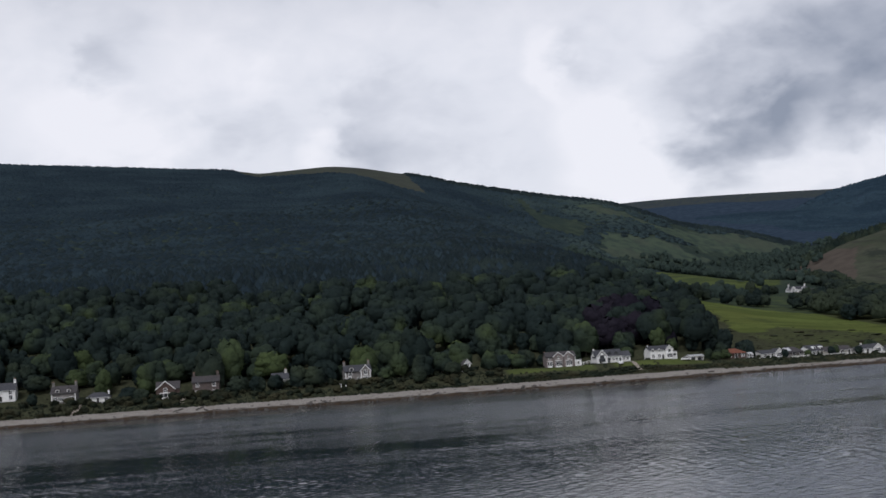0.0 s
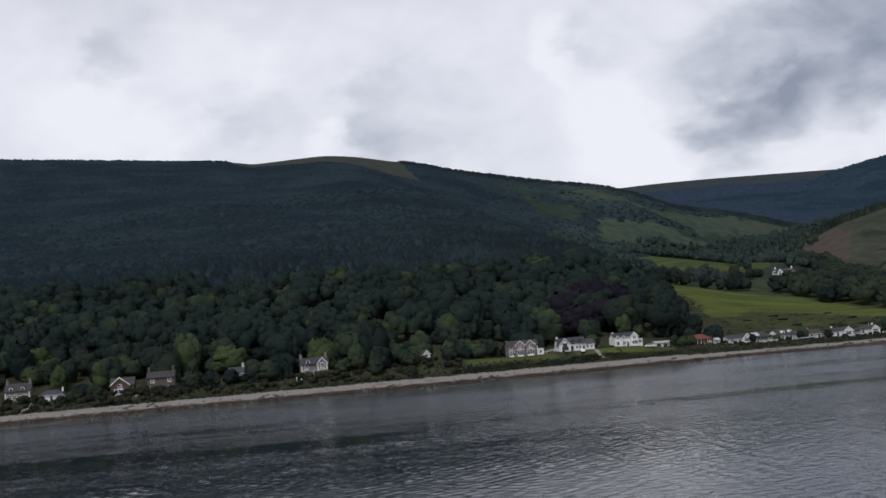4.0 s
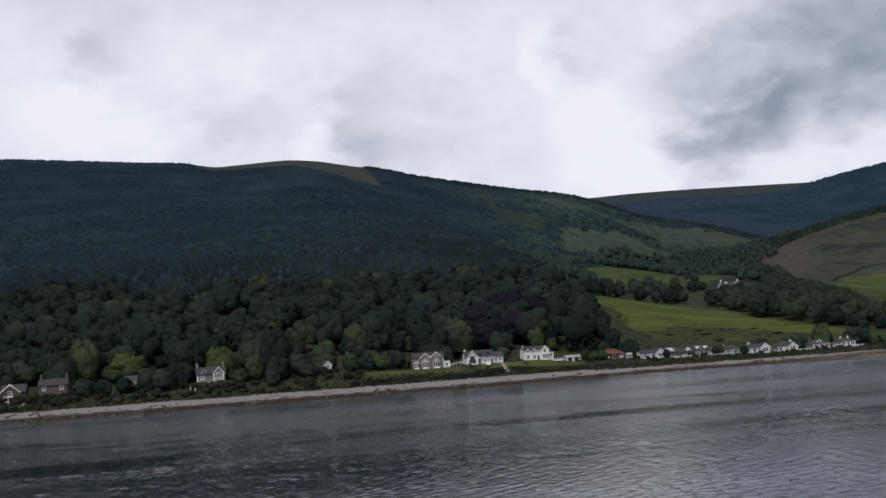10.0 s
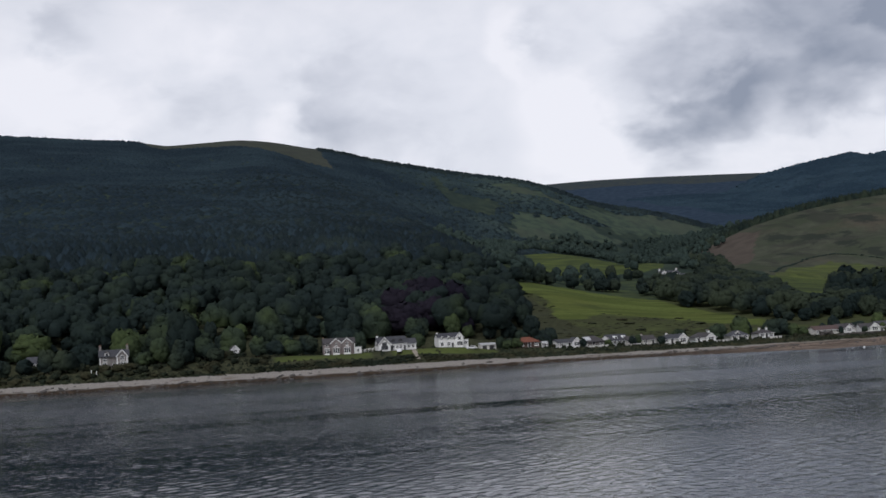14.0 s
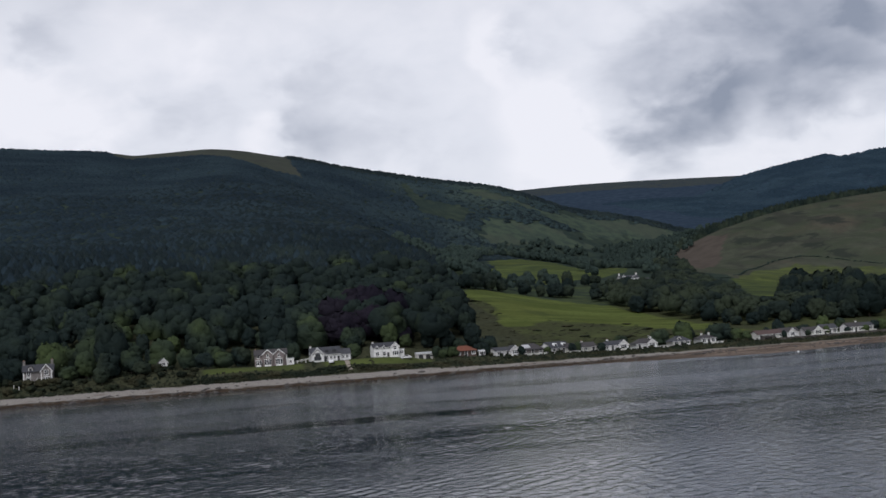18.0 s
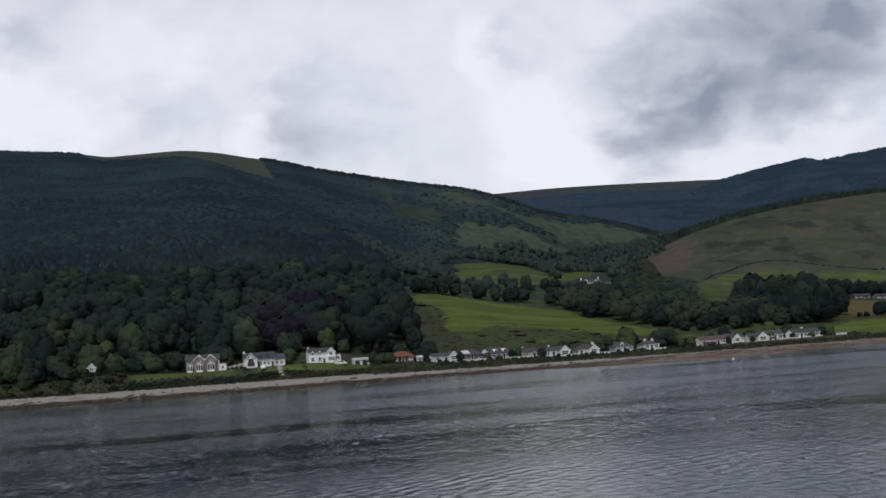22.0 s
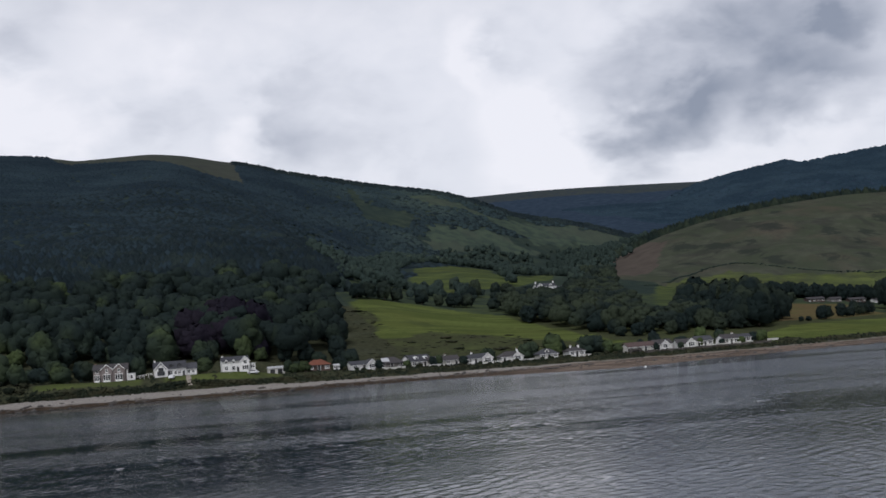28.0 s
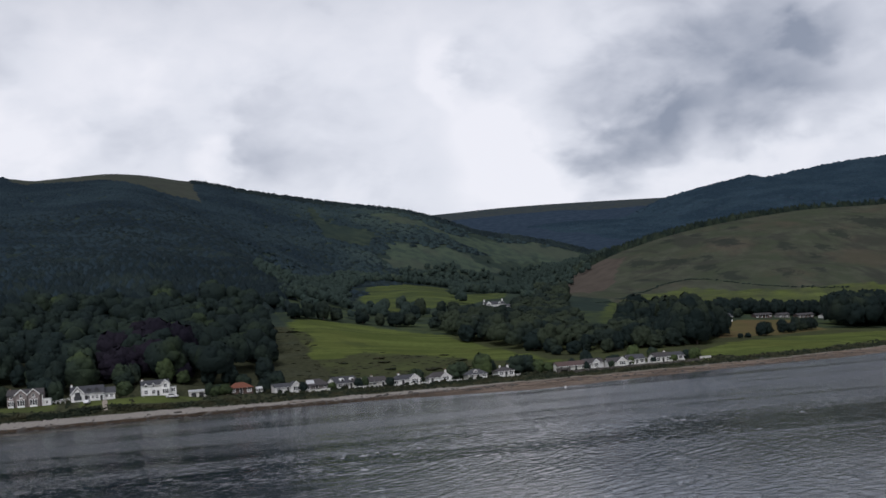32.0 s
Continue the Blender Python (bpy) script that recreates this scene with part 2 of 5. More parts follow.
    slope = n.mix(n.ramp(mid, 0.35, 0.65), (0.040, 0.058, 0.047), (0.063, 0.085, 0.059))
    slope = n.mix(n.ramp(wide, 0.5, 0.65, 0.0, 0.6), slope, (0.062, 0.073, 0.056))
    open_slope, gorse = n.add("ShaderNodeSeparateColor", Color=hill_grass.outputs[0]).outputs[:2]
    c = n.mix(n.ramp(n.math("ADD", open_slope, n.math("MULTIPLY", edge, 2.2)), 0.30, 0.95), c, slope)
    clump = n.noise(p, 0.05, 5.0, 0.7, 0.8)
    c = n.mix(n.ramp(n.math("ADD", n.math("MULTIPLY", gorse, 0.85), n.math("MULTIPLY", n.math("SUBTRACT", clump, 0.5), 2.2)), 0.30, 0.62, 0.0, 0.75), c, (0.029, 0.035, 0.030))
    c = n.mix(n.ramp(n.math("ADD", bare, edge), 0.4, 0.75), c, earth)
    c = n.mix(n.ramp(n.math("ADD", pasture, edge), 0.3, 0.8), c, grass)
    # shore by height above the water
    z = n.math("ADD", xyz.outputs[2], n.math("MULTIPLY", n.math("SUBTRACT", n.noise(p, 0.14, 4.0), 0.5), 1.3))
    near = n.ramp(cover.outputs[1], 0.6, 0.9)
    shingle = n.mix(n.ramp(n.noise(p, 1.6, 6.0, 0.7), 0.3, 0.7), (0.19, 0.175, 0.155), (0.33, 0.31, 0.28))
    shingle = n.mix(n.ramp(n.noise(p, 0.11, 4.0), 0.55, 0.75, 0.0, 0.6), shingle, (0.14, 0.11, 0.085))
    wet = n.mix(n.ramp(n.noise(p, 0.7, 4.0), 0.35, 0.7), (0.030, 0.025, 0.021), (0.092, 0.066, 0.044))
    weed = n.mix(n.ramp(n.noise(n.add("ShaderNodeMapping", Vector=p, Scale=(0.06, 0.5, 0.5)).outputs[0], 1.0, 4.0), 0.40, 0.60), (0.085, 0.066, 0.052), (0.21, 0.168, 0.135))
    wet = n.mix(n.ramp(xyz.outputs[0], 245.0, 300.0), wet, weed)
    tide = n.math("SUBTRACT", z, n.ramp(xyz.outputs[0], 250.0, 330.0, 0.0, 0.75))
    shore = n.mix(n.ramp(tide, 0.55, 1.0), wet, shingle)
    c = n.mix(n.math("MULTIPLY", near, n.ramp(n.math("ADD", z, n.ramp(xyz.outputs[0], 170.0, 240.0, 0.0, 0.75)), 2.25, 2.6, 1.0, 0.0)), c, shore)
    bump = n.math("ADD", fine, n.math("MULTIPLY", mid, 0.6))
    return principled(n, c, 1.0, 0.0, bump, 0.5, 0.5, spec=0.0)


def build_water(n):
    p = world_place(n)
    x, y = n.add("ShaderNodeSeparateXYZ", Vector=p).outputs[:2]
    turned = n.add("ShaderNodeMapping", Vector=p, Rotation=(0, 0, 0.2), Scale=(0.8, 1.0, 1.0)).outputs[0]
    ripple = n.noise(turned, 1.25, 3.0, 0.6, 0.4)
    swell = n.noise(n.add("ShaderNodeMapping", Vector=p, Rotation=(0, 0, -0.1), Scale=(0.62, 0.30, 1.0)).outputs[0], 1.0, 4.0, 0.6, 0.3)
    lane = n.noise(n.add("ShaderNodeMapping", Vector=p, Rotation=(0, 0, 0.05), Scale=(0.007, 0.036, 1.0)).outputs[0], 1.0, 5.0, 0.62, 0.8)
    lane = n.math("ADD", lane, n.math("ADD", n.ramp(y, 150.0, 330.0, -0.06, 0.03), n.ramp(y, 330.0, 440.0, 0.0, -0.03)))
    ruffled = n.ramp(lane, 0.36, 0.62)
    fine_ripple = n.math("MULTIPLY", n.noise(turned, 4.5, 2.0, 0.5), n.ramp(y, 100.0, 200.0, 0.014, 0.003))
    height = n.math("ADD", n.math("MULTIPLY", ripple, n.ramp(y, 115.0, 200.0, 0.035, 0.020)), n.math("MULTIPLY", n.math("MULTIPLY", swell, n.ramp(y, 120.0, 300.0, 0.035, 0.29)), n.ramp(lane, 0.32, 0.58, 0.28, 1.0)))
    bump = n.add("ShaderNodeBump", Strength=1.0, Distance=1.0, Height=n.math("ADD", height, fine_ripple))
    b = n.add("ShaderNodeBsdfPrincipled", Base_Color=(0.012, 0.018, 0.028, 1), Roughness=n.math("ADD", n.ramp(ruffled, 0.0, 1.0, 0.05, 0.13), n.math("SUBTRACT", n.ramp(y, 220.0, 350.0, 0.0, 0.08), n.math("MULTIPLY", n.ramp(y, 405.0, 440.0, 0.0, 0.12), n.ramp(x, 180.0, 280.0, 1.0, 0.0)))), IOR=1.333, Normal=bump.outputs[0])
    return b.outputs[0]


LAND = material("land", build_land)
WATER = material("sea_water", build_water)
WHITE = varied("white_render", (0.70, 0.70, 0.68), (0.84, 0.84, 0.82), 1.2, 0.85, 0.01, (0.44, 0.44, 0.41), 0.5)
CREAM = varied("pale_render", (0.50, 0.49, 0.45), (0.66, 0.65, 0.61), 1.2, 0.85, 0.01, (0.36, 0.35, 0.32), 0.5)
SANDSTONE = varied("red_sandstone", (0.150, 0.126, 0.120), (0.27, 0.232, 0.222), 2.2, 0.9, 0.03, (0.12, 0.10, 0.095), 0.7)
GREY_STONE = varied("grey_stone", (0.13, 0.12, 0.115), (0.25, 0.235, 0.22), 2.4, 0.9, 0.03, (0.09, 0.085, 0.08), 0.7)
BROWN_STONE = varied("brown_stone", (0.075, 0.060, 0.055), (0.135, 0.108, 0.098), 2.2, 0.9, 0.03, (0.06, 0.05, 0.045), 0.7)
BROWN_WALL = varied("brown_wall", (0.062, 0.040, 0.034), (0.105, 0.074, 0.062), 1.8, 0.9, 0.02)
SLATE = varied("slate", (0.046, 0.048, 0.056), (0.086, 0.090, 0.100), 1.6, 0.7, 0.03, (0.075, 0.075, 0.066), 0.5, random_amount=0.3, spec=0.25)
DARK_SLATE = varied("dark_tile", (0.034, 0.032, 0.034), (0.068, 0.062, 0.062), 1.6, 0.7, 0.03, (0.07, 0.062, 0.052), 0.5)
RED_TILE = varied("orange_clay_tile", (0.13, 0.043, 0.023), (0.19, 0.066, 0.036), 1.4, 0.75, 0.03, (0.17, 0.075, 0.05), 0.6)
RUSTY = varied("faded_red_sheet", (0.080, 0.056, 0.052), (0.118, 0.082, 0.074), 1.0, 0.8, 0.02, (0.09, 0.065, 0.06), 0.5, spec=0.2)
PALE_ROOF = varied("pale_metal_roof", (0.40, 0.41, 0.42), (0.55, 0.56, 0.57), 1.0, 0.5, 0.01, (0.32, 0.32, 0.30), 0.5)
TRIM = varied("white_paint", (0.72, 0.72, 0.70), (0.82, 0.82, 0.80), 2.0, 0.6, 0.005)
DARK_TRIM = varied("dark_paint", (0.02, 0.022, 0.025), (0.045, 0.045, 0.045), 2.0, 0.5, 0.005)
POT = varied("terracotta", (0.17, 0.11, 0.08), (0.26, 0.17, 0.12), 3.0, 0.8, 0.01)
GLASS = material("window_glass", lambda n: principled(n, n.mix(n.ramp(n.noise(world_place(n), 0.8), 0.3, 0.7), (0.012, 0.014, 0.018), (0.04, 0.044, 0.05)), 0.08, spec=0.6))
BARK = varied("bark", (0.035, 0.028, 0.022), (0.085, 0.070, 0.055), 4.0, 0.95, 0.03)
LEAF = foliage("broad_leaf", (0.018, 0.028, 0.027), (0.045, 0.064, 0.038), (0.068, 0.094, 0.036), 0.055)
# darker copy of LEAF: the shade on these trees is put into the colour
SHADED_LEAF = foliage("shaded_leaf", (0.014, 0.023, 0.022), (0.026, 0.037, 0.030), (0.042, 0.055, 0.034), 0.07)
# paler copy of the dark leaf, the valley's haze put into its colour
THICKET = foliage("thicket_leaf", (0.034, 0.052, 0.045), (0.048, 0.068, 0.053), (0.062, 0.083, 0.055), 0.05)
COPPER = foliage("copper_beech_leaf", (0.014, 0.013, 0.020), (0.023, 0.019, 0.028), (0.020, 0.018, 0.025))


def needle(name, dark, light, valley_dark, valley_light, depth=0.4):
    """Spruce needles: close dark canopy, a little bluer and paler from stand to stand; greener and paler towards the
    valley, where haze is put into the colour.
    """
    def build(n):
        p = world_place(n)
        r = n.add("ShaderNodeNewGeometry").outputs["Random Per Island"]
        x = n.add("ShaderNodeSeparateXYZ", Vector=p).outputs[0]
        stand = n.noise(p, 0.009, 4.0, 0.55)
        ride = n.noise(n.add("ShaderNodeMapping", Vector=p, Rotation=(0, 0, 0.4), Scale=(0.006, 0.03, 0.006)).outputs[0], 1.0, 3.0, 0.6)
        c = n.mix(n.ramp(n.math("ADD", n.math("MULTIPLY", stand, 0.6), n.math("MULTIPLY", ride, 0.4)), 0.40, 0.60), dark, light)
        # paler, greener tone for the lighter, hazier slope on the valley side
        valley_tone = n.mix(n.ramp(stand, 0.42, 0.6), valley_dark, valley_light)
        c = n.mix(n.ramp(n.math("ADD", x, n.math("MULTIPLY", stand, 260.0)), 480.0, 760.0), c, valley_tone)
        c = n.mix(n.ramp(n.noise(p, 0.014, 4.0, 0.6), 0.54, 0.68, 0.0, 0.4), c, tuple(v * 1.3 for v in light))
        c = n.mix(n.ramp(r, 0.6, 1.0, 0.0, 0.2), c, tuple(v * 1.35 for v in light))
        return principled(n, c, 0.9, 0.0, n.noise(p, 0.8, 3.0), depth, 0.5, spec=0.02)
    return material(name, build)


# the blue of distance haze is put into the next two needle colours
HAZY_NEEDLE = needle("spruce_needle", (0.017, 0.028, 0.037), (0.026, 0.042, 0.051), (0.030, 0.048, 0.050), (0.044, 0.065, 0.059))
HAZY_RIDGE_NEEDLE = needle("hazy_ridge_needle", (0.020, 0.037, 0.055), (0.028, 0.049, 0.068), (0.020, 0.037, 0.053), (0.028, 0.049, 0.066), 0.2)
# darker copy of the needles, with shade put into the colour
SHADED_NEEDLE = foliage("shaded_spruce_needle", (0.016, 0.026, 0.030), (0.026, 0.039, 0.041), (0.032, 0.047, 0.043), 0.03)
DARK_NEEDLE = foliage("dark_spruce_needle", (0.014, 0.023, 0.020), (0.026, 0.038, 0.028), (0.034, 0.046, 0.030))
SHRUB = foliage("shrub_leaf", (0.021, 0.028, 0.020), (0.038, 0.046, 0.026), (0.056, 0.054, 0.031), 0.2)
GRAVEL = varied("gravel", (0.20, 0.17, 0.14), (0.33, 0.29, 0.24), 3.0, 0.95, 0.02)
ROCK = varied("shore_rock", (0.035, 0.032, 0.030), (0.12, 0.11, 0.10), 1.5, 0.9, 0.05, (0.05, 0.042, 0.022), 0.6)
CAR_WHITE = varied("white_car_paint", (0.70, 0.70, 0.70), (0.78, 0.78, 0.78), 1.0, 0.3, 0.0)
RUBBER = varied("rubber", (0.015, 0.015, 0.015), (0.03, 0.03, 0.03), 3.0, 0.8, 0.005)
BUOY = varied("white_plastic", (0.68, 0.68, 0.66), (0.78, 0.78, 0.75), 2.0, 0.5, 0.005, (0.4, 0.38, 0.3), 1.5)

# ---- land ----


def curve(pairs, x):
    """A smooth line through (x, value) pairs."""
    xs, vs = np.array([p[0] for p in pairs], float), np.array([p[1] for p in pairs], float)
    slope = np.gradient(vs, xs)
    x = np.asarray(x, float)
    i = np.clip(np.searchsorted(xs, x) - 1, 0, len(xs) - 2)
    h = xs[i + 1] - xs[i]
    t = np.clip((x - xs[i]) / h, 0, 1)
    return ((2 * t**3 - 3 * t**2 + 1) * vs[i] + (t**3 - 2 * t**2 + t) * h * slope[i] + (3 * t**2 - 2 * t**3) * vs[i + 1] + (t**3 - t**2) * h * slope[i + 1])


def wobble(x, y, size, seed=0.0):
    """Cheap smooth noise, about -1 to 1."""
    a, b = np.asarray(x) / size + seed * 7.1, np.asarray(y) / size - seed * 3.7
    return (np.sin(a * 1.9 + 1.3 * np.sin(b * 1.1)) + np.sin(b * 2.3 + 1.7 * np.sin(a * 0.9 + 2.0)) + 0.6 * np.sin(a * 4.1 + b * 2.7) + 0.5 * np.sin(b * 5.3 - a * 3.1 + 1.1)) / 2.6


SHORE = [(-900, 640), (-300, 520), (-90, 482), (0, 478), (120, 470), (250, 474), (330, 466), (380, 470), (440, 492), (500, 526), (600, 600), (900, 830), (2500, 1700)]
TERRACE = [(-400, 7.0), (-90, 6.4), (-20, 5.4), (55, 6.6), (100, 8.0), (142, 6.9), (164, 7.2), (190, 6.8), (203, 5.0), (216, 5.2), (234, 4.0), (258, 3.5), (292, 2.9), (320, 3.0), (345, 3.1), (395, 3.4), (450, 5.0), (700, 6.0)]
RAMP = [(-400, 0.20), (220, 0.20), (265, 0.20), (330, 0.135), (430, 0.118), (650, 0.088), (900, 0.080), (3000, 0.080)]
HILL_CREST = [(-1500, 430.4), (-700, 390.4), (-306, 347.4), (-179, 338.4), (-57, 329.4), (54, 321.0), (76, 317.6), (107, 318.8), (150, 321.5), (185, 323.2), (230, 319.8), (293, 308.8), (329, 303.4), (373, 292.4), (446, 277.9), (529, 262.9), (622, 248.9), (689, 231.0), (751, 208.0), (820, 195.0), (890, 180.0), (928, 169.0), (1100, 130.0), (1500, 115.4)]
HILL_FOOT = [(-1500, 620), (-200, 580), (150, 548), (225, 560), (290, 800), (430, 1230), (600, 1430), (800, 1560), (1500, 1800)]
BLUFF_CREST = [(500, 30), (620, 66), (679, 84), (734, 107), (787, 124), (862, 140), (938, 150), (1008, 156), (1126, 158), (1400, 185), (2000, 250), (3000, 330)]
FAR_CREST = [(-500, 421), (900, 440), (1226, 453), (1376, 461), (1566, 466), (1760, 468), (1958, 469), (2300, 472), (2800, 480), (3500, 490)]
RIDGE_CREST = [(900, 60), (1180, 130), (1326, 246), (1365, 275), (1448, 320), (1540, 358), (1600, 373), (1680, 389), (1770, 405), (1786, 407), (1802, 398), (1830, 401), (1960, 420), (2050, 432), (2159, 442), (2600, 476), (3200, 515)]


def terrain(x, y):
    x, y = np.asarray(x, float), np.asarray(y, float)
    d = y - curve(SHORE, x) + 2.5 * wobble(x, y * 0.2, 21.0)
    top = curve(TERRACE, x)
    flat = np.interp(x, [240, 275, 300, 325, 355, 385], [0, 24, 38, 26, 8, 0])      # low weedy flat off the point
    beach = np.where(d < -flat, (d + flat) * 0.09, np.where(d < 12, (d + flat) / (12 + flat) * 1.2, np.minimum(d * 0.10, 2.4 + (d - 24) * 0.02)))
    beach = np.clip(beach, -6, 2.6)
    t = np.clip((d - 24) / 17, 0, 1)
    low = beach + (np.maximum(top, 2.7) - np.minimum(beach, 2.6)) * t * t * (3 - 2 * t) * (d > 0)
    s = curve(RAMP, x)
    back = np.maximum(y - 545 - np.maximum(curve(SHORE, x) - 480, 0), 0)
    low = low + s * np.minimum(back, 900) + s * 0.6 * np.maximum(back - 900, 0) * 0.5
    low = low + wobble(x, y, 90, 1.0) * np.clip(back / 150, 0, 1) * 1.6
    foot, crest = curve(HILL_FOOT, x), curve(HILL_CREST, x)
    u = np.clip((y - foot) / (2000 - foot), 0, 1)
    hill = top + (crest - top) * u * (0.9 + 0.1 * u) + (wobble(x, y, 170, 2.0) * 8 + wobble(x, y, 60, 3.0) * 2.5) * np.minimum(1, 4 * u * (1 - u))
    hill = np.where(y > 2000, crest - 0.14 * (y - 2000), hill)
    hill = np.where(y < foot, -50, hill)
    v = np.clip((y - 1080) / 370, 0, 1)
    bluff = low + (curve(BLUFF_CREST, x) - low) * v * (1.25 - 0.25 * v) + wobble(x, y, 75, 4.0) * 5 * v * (1 - v) * 4
    bluff = np.where(y > 1450, curve(BLUFF_CREST, x) - 0.01 * (y - 1450), bluff)
    bluff = np.where((y < 1080) | (x < 505), -50, bluff)
    w = np.clip((y - 1750) / 2150, 0, 1)
    far = 110 + (curve(FAR_CREST, x) - 110) * w + wobble(x, y, 260, 5.0) * 14 * np.minimum(1, 4 * w * (1 - w)) - 60 * np.clip(1 - w * 6, 0, 1)
    far = np.where(y > 3900, curve(FAR_CREST, x) - 0.2 * (y - 3900), far)
    far = np.where(y < 1750, -50, far)
    q = np.clip((y - 1850) / 1150, 0, 1)
    ridge = 120 + (curve(RIDGE_CREST, x) - 120) * q * (1.2 - 0.2 * q) + wobble(x, y, 210, 2.5) * 9 * np.minimum(1, 4 * q * (1 - q))
    ridge = np.where(y > 3000, curve(RIDGE_CREST, x) - 0.25 * (y - 3000), ridge)
    ridge = np.where((y < 1850) | (x < 1000), -50, ridge)
    k = 5.0
    stack = np.stack([low, hill, bluff, far, ridge])
    peak = stack.max(0)
    dip = 3.2 * np.exp(-((x - 444) ** 2 + (y - 930) ** 2) / 60.0 ** 2)      # ground lowered so the farm sits right in the camera's view
    return peak + k * np.log(np.exp((stack - peak) / k).sum(0)) - dip


def ground(x, y):
    return float(terrain(x, y))


def inside(x, y, corners):
    """Whether places lie inside a polygon of the plan."""
    x, y = np.asarray(x, float), np.asarray(y, float)
    hit = np.zeros(np.broadcast(x, y).shape, bool)
    for (ax, ay), (bx, by) in zip(corners, corners[1:] + corners[:1]):
        if ay != by:
            cross = ((ay > y) != (by > y)) & (x < (bx - ax) * (y - ay) / (by - ay) + ax)
            hit ^= cross
    return hit


PASTURES = [
    [(257, 612), (264, 640), (267, 664), (263, 700), (266, 722), (310, 742), (340, 702), (352, 622), (362, 572), (335, 594), (320, 612), (300, 622), (284, 626), (270, 611)],
    [(343, 896), (352, 960), (368, 1062), (400, 1180), (426, 1247), (490, 1330), (510, 1300), (474, 1180), (452, 1066), (425, 960), (390, 905), (360, 880)],
    [(423, 950), (423, 980), (441, 1032), (480, 1120), (505, 1162), (530, 1150), (488, 1052), (444, 978)],
    [(398, 790), (428, 842), (417, 880), (396, 830)],
    [(438, 672), (446, 740), (476, 806), (530, 940), (580, 1050), (659, 1157), (713, 1179), (757, 1146), (900, 1136), (1000, 1130), (1000, 1060), (820, 1072), (761, 1064), (720, 1050), (680, 1040), (600, 950), (530, 838), (490, 700)],
]
PASTURES += [
    [(415, 512), (417, 556), (455, 592), (516, 625), (600, 672), (760, 760), (760, 700), (600, 620), (526, 574), (450, 526)],
    [(113, 505), (118, 519), (154, 519), (154, 504.5)], [(157, 504.5), (157, 520), (176, 520), (176, 504.5)], [(178, 505), (178, 526), (198, 524), (203, 505.5)],
    [(352, 500), (356, 514), (380, 516), (404, 518), (404, 506), (380, 500)],
]
CLEARINGS = [
    [(575, 1972), (619, 1978), (646, 1952), (668, 1912), (626, 1915), (577, 1925)],
    [(560, 1812), (614, 1838), (655, 1840), (692, 1818), (728, 1807), (672, 1762), (637, 1776), (572, 1715), (545, 1718)],
    [(651, 1937), (700, 1930), (764, 1955), (830, 1972), (905, 1980), (970, 1978), (960, 1900), (880, 1885), (805, 1890), (727, 1828), (712, 1868), (680, 1890)],
]
HAY = [(455, 612), (474, 640), (530, 752), (552, 783), (600, 792), (560, 680), (500, 630)]
HEATHER = [(773, 1197, 15), (770, 1250, 13), (915, 1258, 10), (877, 1271, 9), (825, 1180, 12), (889, 1234, 8), (859, 1174, 9), (767, 1310, 18), (743, 1347, 15), (1030, 1339, 22), (806, 1412, 9), (888, 1407, 8), (843, 1410, 9), (797, 1301, 12), (881, 1274, 12), (960, 1300, 14), (700, 1250, 9), (840, 1330, 14)]      # x, y, size of dark heather and gorse patches
SCAR = [(612, 1180), (632, 1280), (650, 1400), (690, 1448), (740, 1450), (752, 1405), (725, 1365), (702, 1325), (655, 1235)]


def cleared(x, y):
    """Open slopes among the plantations, with ragged edges."""
    u, v = x + 9 * wobble(x, y, 22, 4.0) + 5 * wobble(x, y, 9, 8.0), y + 16 * wobble(x, y, 26, 1.0) + 8 * wobble(x, y, 11, 6.0)
    hit = np.zeros(np.shape(x), bool)
    for corners in CLEARINGS:
        hit |= inside(u, v, corners)
    return hit


def land_cover(x, y):
    """Red: pasture and lawns. Green: moor. Blue: bare earth. Alpha: near the shore, 0 on the far slopes that get a haze
    tint.
    """
    red, green, blue = np.zeros_like(x), np.zeros_like(x), np.zeros_like(x)
    red[(x > 256) & (y > 556) & (y < 880) & (x < 700)] = 0.46
    for k, corners in enumerate(PASTURES):
        red[inside(x, y, corners)] = 0.62 if k in (1, 2, 6, 7, 8) else 0.60 if k == 4 else 1
    green[dome(x, y)] = 1
    green[(x > 430) & (x < 1100) & (y > 1180) & (y < 1950) & (wobble(x, y, 110, 6.0) > -0.25)] = 0.24
    green[(x > 590) & (y > 1060) & (y < 1450 + 0.35 * (x - 590)) & (y < 1700)] = 1
    green[(y > 3440) & (x < 2300)] = 0.52
    green[(y > 490) & (y < 760) & (x > 205)] = 0.38
    green[(y > 488) & (y < 520)] = 0.36
    blue[inside(x, y, SCAR)] = 1
    blue[inside(x, y, HAY)] = 1
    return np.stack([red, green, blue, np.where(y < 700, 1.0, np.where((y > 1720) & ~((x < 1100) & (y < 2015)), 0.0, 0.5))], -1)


def dome(x, y):
    """The bare grassy top of the near hill."""
    t = np.clip((x - 34) / 268, 0, 1)
    low = 2000 - (90 + 130 * t) * np.clip(t * 8, 0, 1)
    return (x > 34) & (x < 306) & (y > low + 25 * wobble(x, y, 40, 8.0))


